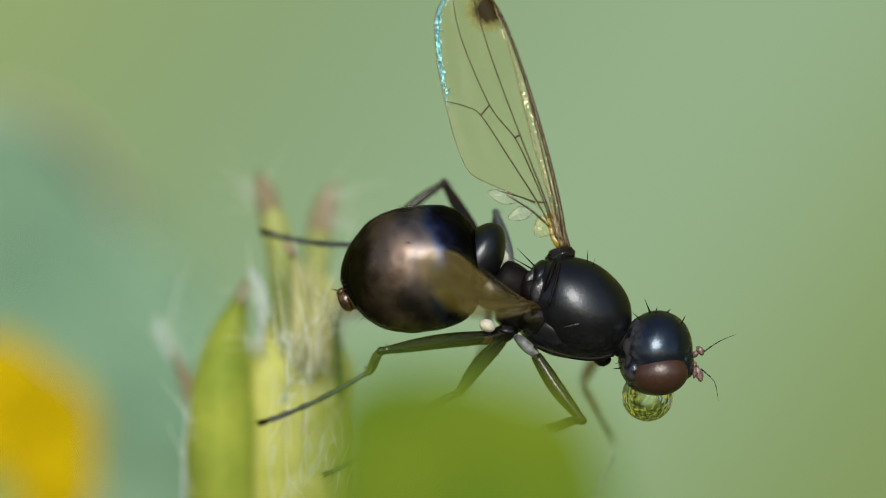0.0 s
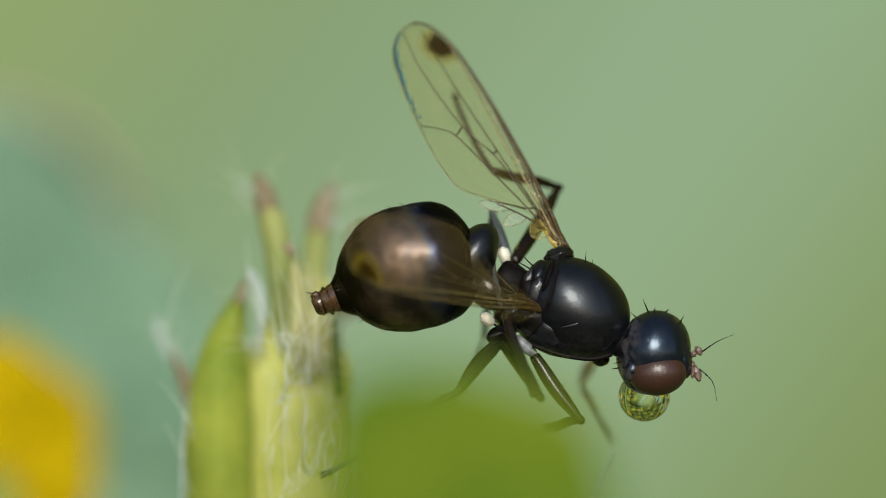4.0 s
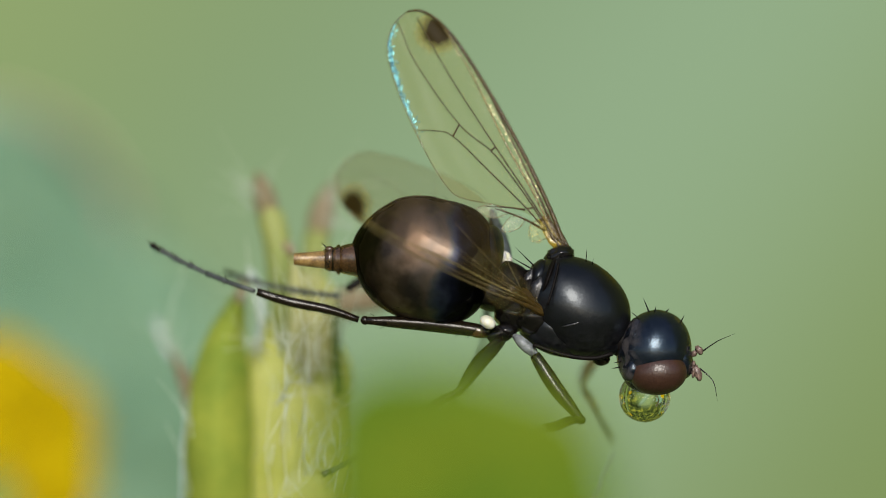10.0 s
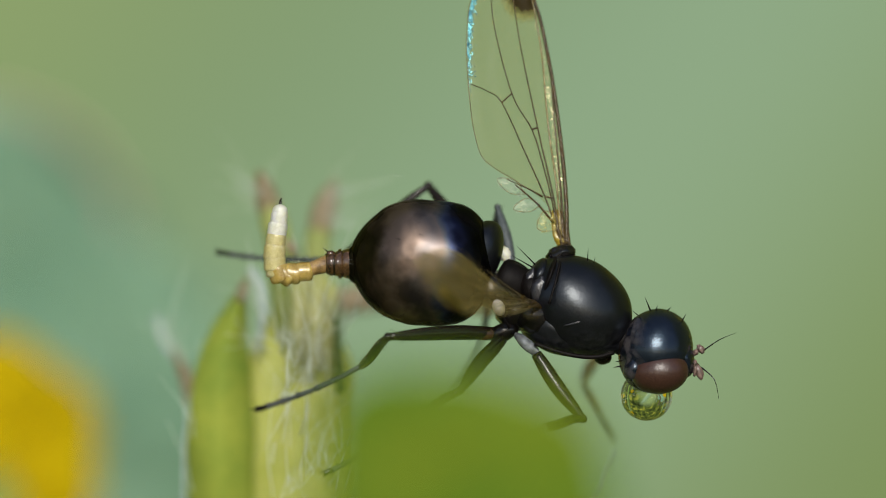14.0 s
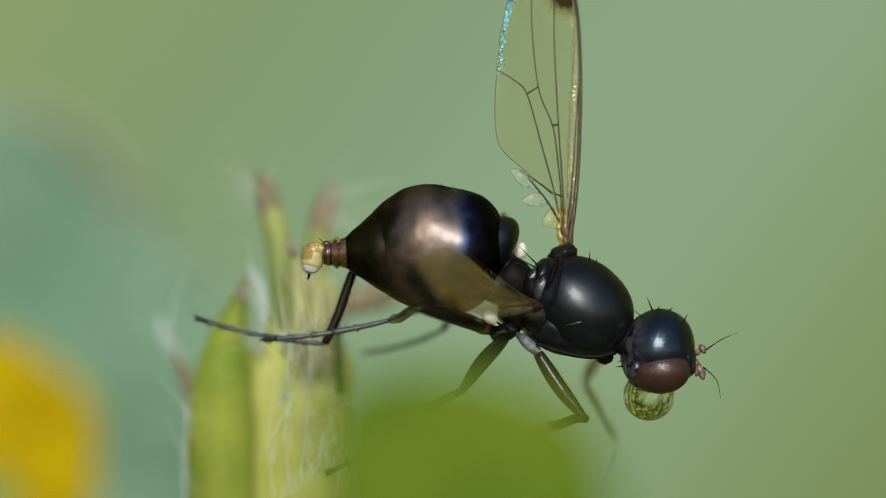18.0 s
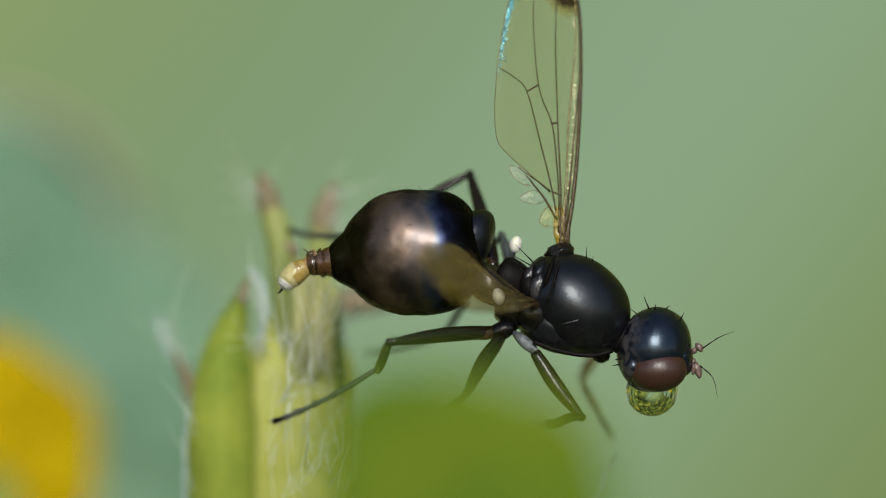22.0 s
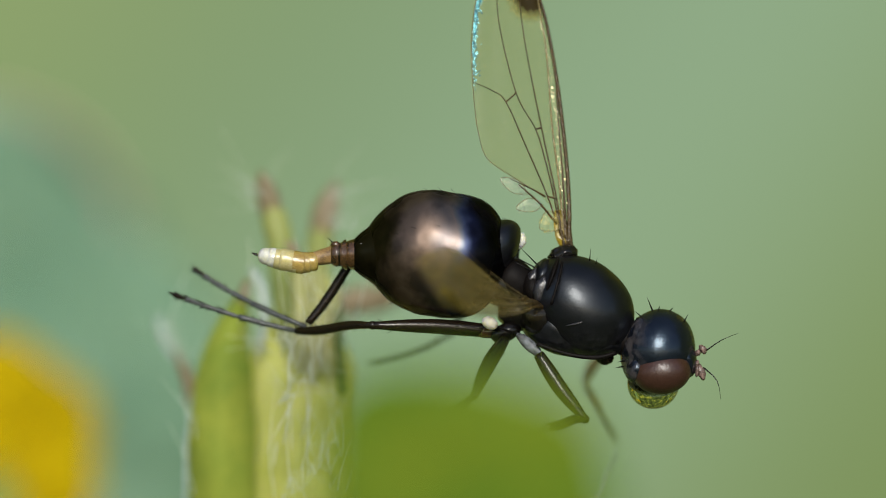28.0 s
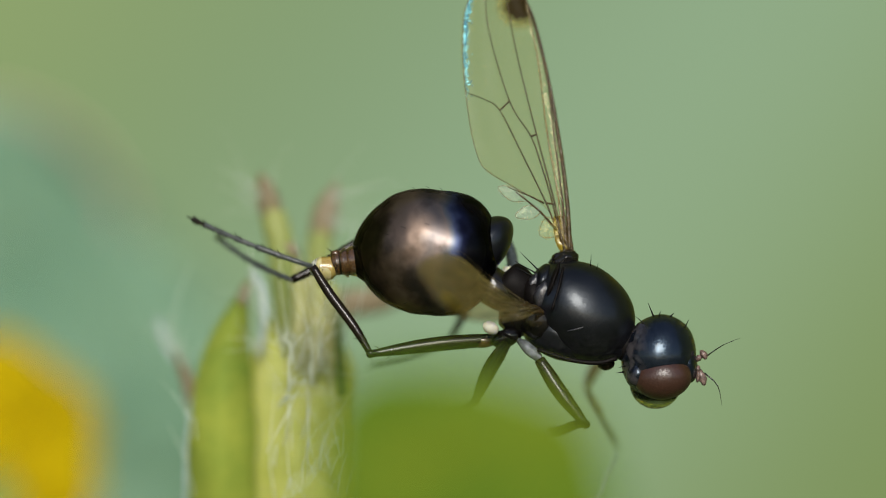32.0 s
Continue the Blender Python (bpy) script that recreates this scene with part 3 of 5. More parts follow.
# hairs
hair_tuft(plant, [local(490, 900, 240), local(505, 720, 240), local(522, 600, 230)], 10, 150, 1.2, (0.08, -0.1, 0.95), 1, 0.2, 0.5)
hair_tuft(plant, [local(610, 900, 240), local(590, 750, 240), local(570, 600, 230)], 10, 140, 1.2, (-0.12, -0.1, 0.95), 2, 0.2, 0.5)
hair_tuft(plant, [local(530, 900, 210), local(545, 720, 210), local(550, 600, 200)], 10, 130, 1.3, (0.02, -0.1, 0.95), 9, 0.2, 0.6)
hair_tuft(plant, [local(495, 720, 250), local(505, 640, 240), local(515, 590, 240)], 14, 80, 1.5, (0.1, -0.1, 0.8), 12, 0.5, 0.9)
hair_tuft(plant, [local(560, 620, 250), local(590, 560, 250), local(612, 600, 250)], 12, 110, 1.1, (0.1, -0.1, 0.9), 13, 0.35, 0.5)
hair_tuft(plant, [local(500, 880, 240), local(560, 820, 230), local(600, 860, 230)], 18, 100, 1.1, (0.0, -0.1, 0.9), 14, 0.35, 0.7)
hair_tuft(plant, [local(440, 500, 360), local(470, 560, 360), local(465, 640, 340)], 9, 90, 1.0, (-0.5, 0, 0.8), 3, 0.3)
hair_tuft(plant, [local(285, 600, 560), local(340, 650, 520)], 9, 95, 1.1, (-0.3, 0, 0.9), 4, 0.3)
hair_tuft(plant, [local(455, 330, 560), local(465, 370, 560)], 16, 85, 0.9, (-0.7, 0, 0.5), 5, 0.5)
hair_tuft(plant, [local(585, 330, 640), local(575, 400, 640)], 14, 90, 0.9, (0.8, 0, 0.25), 6, 0.4)
hair_tuft(plant, [local(335, 880, 330), local(335, 700, 330)], 6, 60, 0.9, (-0.3, 0, 0.95), 7, 0.25)

at_plant("trailing_hair", tube(bmesh.new(), smooth_path([local(620, 1100, 420), local(940, 1010, 380), local(1046, 880, 360), local(1062, 845, 360), local(1086, 800, 370)], 30), lambda t: S * (6 - 4 * t), 7), WOOL, "long pale woolly hair")

# the rounded leaf nearest the camera
leaf = new("leaf")
tagged(leaf, "bright green rounded leaf close to the camera", "leaf")
leaf.location = at(850, 1200, -3000)


def in_leaf(u, v, d):
    return at(u, v, d) - at(850, 1200, -3000)


bm = blade([in_leaf(826, 1230, -3000), in_leaf(826, 1040, -3000), in_leaf(826, 850, -3000), in_leaf(826, 630, -2990)],
           lambda t: S * 221 * max(0.05, math.sqrt(max(0, 1 - abs(2 * min(1, t) - 1) ** 5.0))), 10 * S, n=40, across=18, cup=0.12, ridge=0.03, ripple=0.12)
for v in bm.verts:
    v.co.z -= 0.16 * (v.co.x - in_leaf(700, 800, -3000).x)
part("leaf_blade", bm, FRONT_LEAF, leaf)
part("leaf_stalk", tube(bmesh.new(), smooth_path([in_leaf(850, 1210, -2990), in_leaf(820, 2000, -400), in_leaf(700, 6000, 300), Vector((-0.012, 0.02, GROUND - leaf.location.z))], 24),
                        lambda t: S * (45 + 40 * t), 10), STEM, leaf)


def round_leaf(name, u, v, d, r, tilt, label, mat=TEAL, margin=0):
    """A rounded meadow leaf on a stalk that reaches the ground."""
    t = new(name)
    tagged(t, label, "leaf", group="rounded meadow leaves")
    t.location = at(u, v, d)
    k = (EYE + d * S) / EYE * S
    bm = blade([Vector((0, 0, -r * k)), Vector((0, 0, -r * k * 0.3)), Vector((0, 0, r * k * 0.3)), Vector((0, 0, r * k))],
               lambda q: r * k * max(0.04, math.sqrt(max(0, 1 - (2 * q - 1) ** 2))), 20 * S, n=26, across=14, cup=0.15, ridge=0.03, ripple=0.15)
    bm.transform(pose(0, 0, 0, *tilt).to_4x4())
    part("leaf_blade", bm, mat, t)
    if margin:
        edge = [Vector((math.sin(a), 0, -math.cos(a))) * r * k * 1.01 for a in np.linspace(0.15, 2 * math.pi - 0.15, 40)]
        rim = tube(bmesh.new(), edge, lambda q: S * margin, 8)
        rim.transform(pose(0, 0, 0, *tilt).to_4x4())
        part("leaf_margin", rim, MARGIN, t, "pinkish leaf margin")
    foot = pose(0, 0, 0, *tilt) @ Vector((0, 0, -r * k))
    part("leaf_stalk", tube(bmesh.new(), smooth_path([foot, foot + Vector((0.002, 0.004, -0.06)), Vector((foot.x + 0.01, foot.y + 0.01, GROUND - t.location.z))], 16),
                            lambda q: 0.0007, 8), STEM, t)
    return t


ROUND = "blue-green rounded leaf out of focus behind the bud"
round_leaf("leaf", -40, 450, 4100, 265, (4, 0, 10), ROUND, margin=13)
round_leaf("leaf", 165, 630, 3950, 232, (-4, 20, -12), ROUND)
round_leaf("leaf", 235, 860, 3800, 210, (10, -10, 8), ROUND)
round_leaf("leaf", 150, 430, 4500, 120, (20, 30, 15), ROUND)

flower = new("yellow_flower")
tagged(flower, "bright yellow meadow flower out of focus behind the bud", "flower", group="yellow meadow flowers")
flower.location = at(-32, 805, 2950)
kf = (EYE + 2950 * S) / EYE * S
for k in range(7):
    a = k * 360 / 7 + 12
    w = 108 * kf
    bm = blade([Vector((0, 0, 0)), Vector((0, -0.1 * w, 1.0 * w)), Vector((0, 0.1 * w, 2.0 * w))], lambda q: w * (0.35 + 0.65 * math.sin(min(1, q * 1.25) * math.pi / 2)) * max(0.15, 1 - max(0, (q - 0.7) / 0.3) ** 2 * 0.8),
               12 * S, n=16, across=10, cup=0.2, ridge=0.02, ripple=0.1)
    part("petal", bm, PETAL, flower, "", pose(0, (k % 2) * 60 * S, 0, 0, a, 0))
part("flower_centre", ellipsoid(bmesh.new(), (0, -30 * S, 0), (40 * kf, 30 * kf, 40 * kf), dent=0.15, freq=6), PETAL, flower)
part("stem", tube(bmesh.new(), smooth_path([Vector((0, 0.0006, 0)), Vector((0.001, 0.004, -0.05)), Vector((0.01, 0.01, GROUND - flower.location.z))], 16), lambda q: 0.0009, 8), STEM, flower)

for dx, dy, dz in ((0.0135, 0.02, 0.010), (0.018, 0.03, 0.018), (-0.0145, 0.025, 0.014), (-0.020, 0.03, 0.006), (0.024, 0.03, 0.004), (0.015, 0.035, -0.006), (-0.016, 0.04, 0.024), (0.020, 0.02, -0.002)):
    copy_thing(flower, pose(dx, dy, dz))

# ---- the fly ----
fly = new("fly")
tagged(fly, "glossy black ant-like fly with spotted wings perched on the bud", "fly")
fly.location = at(1020, 540)
TILT = Matrix.Rotation(radians(35), 3, "Y")

thorax = part("thorax", ellipsoid(bmesh.new(), on_fly(1022, 545), (104 * S, 84 * S, 84 * S), TILT, 48, 32, 0.03, 1.3), FLANK, fly, "domed black thorax with a greyish bloom")
part("scutellum", ellipsoid(bmesh.new(), on_fly(955, 491, -8), (20 * S, 42 * S, 32 * S), Matrix.Rotation(radians(20), 3, "Y"), dent=0.1, freq=2.5), THORAX, thorax, "small dark scutellum")
part("groove", ellipsoid(bmesh.new(), on_fly(970, 496, -14), (8 * S, 58 * S, 42 * S), Matrix.Rotation(radians(20), 3, "Y")), GROOVE, thorax)
part("postnotum", ellipsoid(bmesh.new(), on_fly(938, 512, -6), (22 * S, 44 * S, 34 * S), dent=0.06), GROOVE, thorax)
part("pleuron", ellipsoid(bmesh.new(), on_fly(992, 586, -8), (82 * S, 52 * S, 44 * S), Matrix.Rotation(radians(18), 3, "Y"), dent=0.12, freq=2.2), FLANK, thorax, "dark flank plate")
part("pleuron", ellipsoid(bmesh.new(), on_fly(1046, 604, -6), (56 * S, 46 * S, 32 * S), Matrix.Rotation(radians(6), 3, "Y"), dent=0.05, freq=2.5), FLANK, thorax, "grey-dusted flank plate")
part("pleuron", ellipsoid(bmesh.new(), on_fly(945, 562, -22), (34 * S, 44 * S, 34 * S), dent=0.1, freq=2.5), CUTICLE, thorax, "dark flank plate")
part("metathorax", ellipsoid(bmesh.new(), on_fly(914, 556, -8), (38 * S, 40 * S, 32 * S), dent=0.1, freq=2.5), CUTICLE, thorax, "dark hind thorax")
for (u, v, d), (a, b, c), ang in (((954, 514, -52), (15, 8, 22), 15), ((936, 500, -32), (11, 10, 24), 20)):
    part("hinge_plate", ellipsoid(bmesh.new(), on_fly(u, v, d), (a * S, b * S, c * S), Matrix.Rotation(radians(ang), 3, "Y"), 18, 14, 0.2, 2.2), PLATE, thorax, "pale grey plate below the wing")
part("wing_base", ellipsoid(bmesh.new(), on_fly(992, 452, 10), (26 * S, 30 * S, 16 * S), Matrix.Rotation(radians(-20), 3, "Y"), dent=0.2, freq=3), CUTICLE, thorax)
part("neck", tube(bmesh.new(), smooth_path([on_fly(1080, 590), on_fly(1105, 604), on_fly(1130, 615)], 6), lambda t: 30 * S, 14), GROOVE, fly)
for a, b in (((1038, 478), (1040, 442)), ((1046, 484), (1052, 458)), ((952, 476), (914, 438)), ((950, 480), (904, 454)), ((946, 486), (908, 466)),
             ((1000, 468), (990, 440)), ((985, 474), (978, 455))):
    bristle(thorax, on_fly(*a, -20), on_fly(*b, -30), 1.8)

head = part("head", ellipsoid(bmesh.new(), on_fly(1160, 624), (66 * S, 74 * S, 76 * S), Matrix.Rotation(radians(15), 3, "Y"), 48, 32, 0.02, 1.5), SKULL, fly, "round glossy black head")
for d in (-38, 38):
    part("eye", ellipsoid(bmesh.new(), on_fly(1166, 660 if d < 0 else 640, d), (51 * S, 41 * S, 39 * S), Matrix.Rotation(radians(-5), 3, "Y"), 40, 28), EYE_RED, head, "red-brown compound eye")
part("face", ellipsoid(bmesh.new(), on_fly(1208, 640, -8), (20 * S, 36 * S, 34 * S), dent=0.12, freq=3), HEAD, head)
part("occiput", ellipsoid(bmesh.new(), on_fly(1124, 598, -14), (18 * S, 38 * S, 38 * S), Matrix.Rotation(radians(15), 3, "Y"), dent=0.08, freq=3), SKULL, head, "grey-dusted back of the head")
part("cheek", ellipsoid(bmesh.new(), on_fly(1123, 652, -34), (20 * S, 28 * S, 26 * S), Matrix.Rotation(radians(35), 3, "Y"), dent=0.1), SKULL, head, "grey-dusted cheek")
for (u, v), (w, h), ang in (((1221, 629), (8, 5), 10), ((1230, 626), (5, 6), 30), ((1239, 620), (6, 9), -35), ((1222, 641), (7, 4), 0), ((1229, 646), (4, 7), 10), ((1236, 660), (7, 15), -20), ((1229, 657), (4, 12), 5)):
    part("antenna_joint", ellipsoid(bmesh.new(), on_fly(u, v, -14), (w * S, 8 * S, h * S), Matrix.Rotation(radians(ang), 3, "Y"), 18, 14, 0.3, 2.4), MOUTH, head, "small pinkish-brown antenna joint")
bristle(head, on_fly(1242, 624, -14), on_fly(1302, 591, -20), 1.5, on_fly(1020, 536) * 1.0, "arista")
bristle(head, on_fly(1240, 652, -14), on_fly(1271, 709, -20), 1.5, (8 * S, 0, 6 * S), "arista")
for a, b in (((1150, 552), (1140, 528)), ((1160, 552), (1162, 543)), ((1205, 572), (1212, 558)), ((1135, 566), (1118, 552)), ((1100, 640), (1088, 642)),
             ((1098, 650), (1084, 652)), ((1180, 552), (1186, 546)), ((1142, 572), (1122, 556))):
    bristle(head, on_fly(*a, -30), on_fly(*b, -38), 1.8)

# abdomen: a lathe turned about its own axis, tail towards +x
GA, GB = 130.0, 112.0


def gaster_profile(x):
    s = max(-1.0, min(1.0, x / (GA * S)))
    r = (1 - abs(s) ** 3.2) ** 0.5 if s < 0 else (1 - s ** 2.1) ** 0.62
    crease = 0.35 * math.exp(-((x / S - 22) / 9) ** 2) + 0.4 * math.exp(-((x / S - 84) / 5) ** 2)
    return max(2.0, GB * r - crease) * S


def dented(bm):
    """Presses soft uneven hollows into a turned body."""
    for v in bm.verts:
        q = v.co / (GA * S)
        k = 1 + 0.035 * noise.noise(q * 1.6 + Vector((4.2, 0.3, 1.1))) + 0.016 * noise.noise(q * 3.6) + 0.006 * noise.noise(q * 9)
        v.co.y *= k
        v.co.z *= k
    return bm


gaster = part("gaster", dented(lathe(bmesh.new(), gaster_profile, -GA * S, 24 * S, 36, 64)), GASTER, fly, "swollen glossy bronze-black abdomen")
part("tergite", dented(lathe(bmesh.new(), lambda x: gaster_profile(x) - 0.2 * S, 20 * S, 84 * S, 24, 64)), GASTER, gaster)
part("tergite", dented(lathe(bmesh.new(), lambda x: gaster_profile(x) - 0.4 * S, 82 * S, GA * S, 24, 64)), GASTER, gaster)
rnd = random.Random(11)
for _ in range(26):
    x, a = rnd.uniform(-0.4, 0.93) * GA * S, rnd.uniform(0, 2 * math.pi)
    r = gaster_profile(x)
    p = Vector((x, r * math.cos(a), r * math.sin(a)))
    bristle(gaster, p, p + Vector((9 * S, 0, 0)) + p.normalized() * 6 * S, 0.5)
waist = part("waist_segment", ellipsoid(bmesh.new(), (0, 0, 0), (41 * S, 64 * S, 74 * S), None, 36, 24, 0.06), THORAX, fly, "small rounded first abdominal segment")
petiole = part("petiole", tube(bmesh.new(), [Vector((x * S, 0, 0)) for x in (-22, -20, -16, -10, 0, 12, 24, 33, 38, 40)], lambda t: S * (30 + 14 * t) * max(0.1, 1 - abs(2 * t - 1) ** 2.2) ** 0.5, 20), GROOVE, fly, "narrow dark waist")

part("sternite", ellipsoid(bmesh.new(), (38 * S, 0, -26 * S), (50 * S, 40 * S, 34 * S), None, 28, 18, 0.08, 2), CUTICLE, petiole, "dark belly plate")
tail = part("tail_cone", lathe(bmesh.new(), lambda x: S * float(np.interp(-x / S, (0, 10, 22, 40, 61, 90, 112), (15.5, 20, 22, 26, 32, 42, 46))), -112 * S, 0, 28, 32), TAIL, fly, "tapering dark tail segments")
part("tail_tip", dented(lathe(bmesh.new(), lambda x: S * (float(np.interp(-x / S, (-3, 0, 8, 14, 20, 26, 32, 46, 52, 66, 72), (10, 16, 20, 18.5, 22, 21, 24, 27, 28, 33, 30))) + 1.5), -72 * S, 3 * S, 40, 28)), AMBER, tail, "knobbly amber-brown tail tip")
for x, y, z in ((-6, -12, 17), (-8, 8, 18), (-12, -19, -10)):
    part("knob", ellipsoid(bmesh.new(), (x * S, y * S, z * S), (8 * S, 6 * S, 6 * S), None, 14, 10, 0.25, 2.5), AMBER, tail)
for x, r in ((-24, 26),):
    part("tail_ring", lathe(bmesh.new(), lambda q, x=x, r=r: S * (r + 0.8) - (q - x * S) * 0.25, (x - 3) * S, (x + 3) * S, 4, 24), AMBER, tail)
sleeve = part("tergite", dented(lathe(bmesh.new(), lambda x: S * float(np.interp(x / S, (-70, -40, -15, 0, 15, 28, 36, 40), (95, 86, 71, 59, 47, 38, 31, 27))), -70 * S, 40 * S, 28, 56)), HIND, fly, "sliding dark hind segment of the abdomen")
for a in (0.6, 1.4, 2.2):
    bristle(tail, Vector((-8 * S, -8 * S, 16 * S)), Vector((-2 * S + a * 4 * S, -12 * S, (24 + a * 3) * S)), 1.6)
ovi_base = part("ovipositor_base", lathe(bmesh.new(), lambda x: S * (10.5 + 6 * (-x / (58 * S))), -58 * S, 0, 10, 20), ORANGE, fly, "amber ovipositor sheath")
for z in (-10, 8):
    part("sheath_stripe", tube(bmesh.new(), smooth_path([Vector((-46 * S, -12 * S, z * S)), Vector((-20 * S, -11 * S, z * 0.8 * S)), Vector((-2 * S, -10.5 * S, z * 0.6 * S))], 6), lambda t: 2.4 * S, 6), LEG, ovi_base)


RINGS = 16
ovi_tube = []
for k in range(RINGS):
    r = 14.5 + 4.5 * math.sin(math.pi * min(1, 0.12 + k / RINGS)) + (0.9, -0.8, 0.3, -0.4)[k % 4]
    last = k == RINGS - 1
    ovi_tube.append(part("ovipositor_ring", dented(lathe(bmesh.new(), lambda x, r=r, last=last: S * r * max(0.02, 1 - abs(x / (17 * S) + 1) ** (3 if last else 7)) ** 0.5, -34 * S, 0, 16, 22)),
                         CREAM if k < 5 else STRAW if k < 11 else PALE, fly, "pale cream ring of the extensible tube"))
part("cercus", tube(bmesh.new(), smooth_path([Vector((-6 * S, 0, 0)), Vector((5 * S, 0, -2 * S)), Vector((11 * S, 0, 1 * S))], 6), lambda t: S * (3.2 - 2 * t), 6), LEG, ovi_tube[-1], "tiny dark claw at the tip")


# wings: x along the span, y towards the trailing edge
def between(table, x):
    return float(np.interp(x, [p[0] for p in table], [p[1] for p in table]))


LEAD = ((0, 0), (61, -8), (143, -15), (236, -18), (307, -18), (379, -15), (427, -10), (461, -1), (481, 9), (495, 22), (502, 40))
TRAIL = ((0, 4), (30, 12), (70, 20), (95, 38), (120, 68), (145, 103), (165, 125), (182, 134), (236, 140),
         (307, 137), (379, 129), (440, 115), (466, 103), (486, 84), (497, 64), (502, 42))


def flecks(w, places, size, mat, label, seed, lean):
    """Tiny leaning facets put on the wing's skin as its glints, in one mesh."""
    rnd = random.Random(seed)
    bm = bmesh.new()
    for x, y in places:
        turn = Matrix.Rotation(rnd.gauss(-0.12, lean), 3, "X") @ Matrix.Rotation(rnd.gauss(0.2, lean), 3, "Y") @ Matrix.Rotation(rnd.uniform(0, 3.1), 3, "Z")
        k = size * S * rnd.uniform(0.5, 1.4)
        bm.faces.new([bm.verts.new(Vector((x * S, y * S, 6.5 * S)) + turn @ Vector((a * k, b * k * 0.6, 0))) for a, b in ((-1, -1), (1, -1), (1, 1), (-1, 1))])
    return tagged(part("glitter", bm, mat, w, label), kind="stuff")


def wing(name, flip, label):
    bm = bmesh.new()
    rows_ = []
    n, m = 70, 24
    for i in range(n + 1):
        x = 502 * (i / n)
        a, b = between(LEAD, x), between(TRAIL, x)
        rows_.append([bm.verts.new((x * S, flip * (a + (b - a) * j / m) * S,
                                    S * (0.8 * math.sin(j * 0.95) * min(1, x / 120) + 3 * math.sin(math.pi * j / m) + 1.5 * noise.noise(Vector((x * 0.012, j * 0.175, 2.0)))
                                         - 6.5 * min(1, max(0, (x - 280) / 60)) * max(0, j / m - 0.87) ** 2 * 32)))
                      for j in range(m + 1)])
    for a, b in zip(rows_, rows_[1:]):
        for j in range(m):
            bm.faces.new((a[j], a[j + 1], b[j + 1], b[j]))
    skin = membrane_material(flip, 0.12 if flip > 0 else 0.085)
    w = part(name, bm, skin, fly, label)

    def vein(points, r0, r1, mat=VEIN if flip > 0 else PALE_VEIN):
        line = [Vector((x * S, flip * y * S, 6 * S)) for x, y in points]
        part("vein", tube(bmesh.new(), smooth_path(line, 5 * len(line)), lambda t: S * (r0 + (r1 - r0) * t) * (1 if flip > 0 else 0.35), 6), mat, w)

    vein([(0, 2), (61, -8), (143, -15), (236, -18), (307, -18), (379, -15), (427, -10), (461, -1), (481, 9), (495, 22), (502, 40)], 4.2, 1.9)
    vein([(0, 6), (61, 0), (143, -6), (225, -11), (307, -17)], 2.8, 1.1)
    vein([(20, 8), (113, 3), (215, 2), (351, -6), (451, -3)], 2.2 if flip > 0 else 4.5, 1.1 if flip > 0 else 3, GLINT)
    vein([(20, 12), (87, 12), (215, 22), (366, 31), (485, 30)], 1.8, 0.8)
    vein([(20, 14), (87, 16), (154, 23), (213, 33), (281, 60), (410, 74), (492, 66)], 1.6, 0.8)
    vein([(41, 18), (92, 28), (184, 55), (267, 81), (290, 104), (308, 136)], 1.6, 0.7)
    vein([(215, 22), (213, 33)], 1.8, 1.8)
    vein([(281, 60), (267, 81)], 1.5, 1.5)
    vein([(87, 14), (92, 28)], 1.8, 1.8)
    vein([(45, 20), (82, 45), (119, 79)], 2.4, 1.2)
    for y0, y1, r in ((-3, -6, 4.5), (4, 4, 4.0), (10, 15, 3.2)):
        part("wing_root", tube(bmesh.new(), smooth_path([Vector((-22 * S, y0 * 0.4 * flip * S, 0)), Vector((10 * S, y0 * flip * S, 5 * S)), Vector((64 * S, y1 * flip * S, 6 * S))], 10),
                               lambda t: S * r * (1.5 - t), 8), VEIN, w)
    part("basal_plate", blade([Vector((-6 * S, 4 * flip * S, 2 * S)), Vector((24 * S, 8 * flip * S, 4 * S)), Vector((66 * S, 12 * flip * S, 3 * S))], lambda t: S * (6 + 9 * math.sin(math.pi * t)), 1.5 * S, n=12, across=6, normal=(0, 0, 1), ripple=0.4),
         BASAL if flip > 0 else VEIN, w, "amber wing base" if flip > 0 else "brown wing base")
    if flip < 0:
        part("wing_skin", blade([Vector((-4 * S, 2 * flip * S, 3 * S)), Vector((60 * S, 8 * flip * S, 4 * S)), Vector((110 * S, 22 * flip * S, 5 * S)), Vector((160 * S, 36 * flip * S, 4 * S))],
                                lambda t: S * (9 + 34 * math.sin(math.pi * min(1, 0.05 + 0.9 * t)) ** 0.8), 1.0 * S, n=20, across=8, normal=(0, 0, 1), ripple=0.2), BROWN_LOBE, w, "brownish amber wing base")
    vein([(100, 44), (128, 80), (160, 120), (184, 135), (236, 140), (307, 137), (379, 129), (440, 115), (466, 103), (486, 84), (497, 64), (502, 42)], 0.55, 0.8, PALE_VEIN)
    lobes = (((100, 62), (116, 86), (132, 110), 13), ((78, 38), (80, 62), (76, 88), 13), ((58, 8), (48, 26), (34, 48), 20))
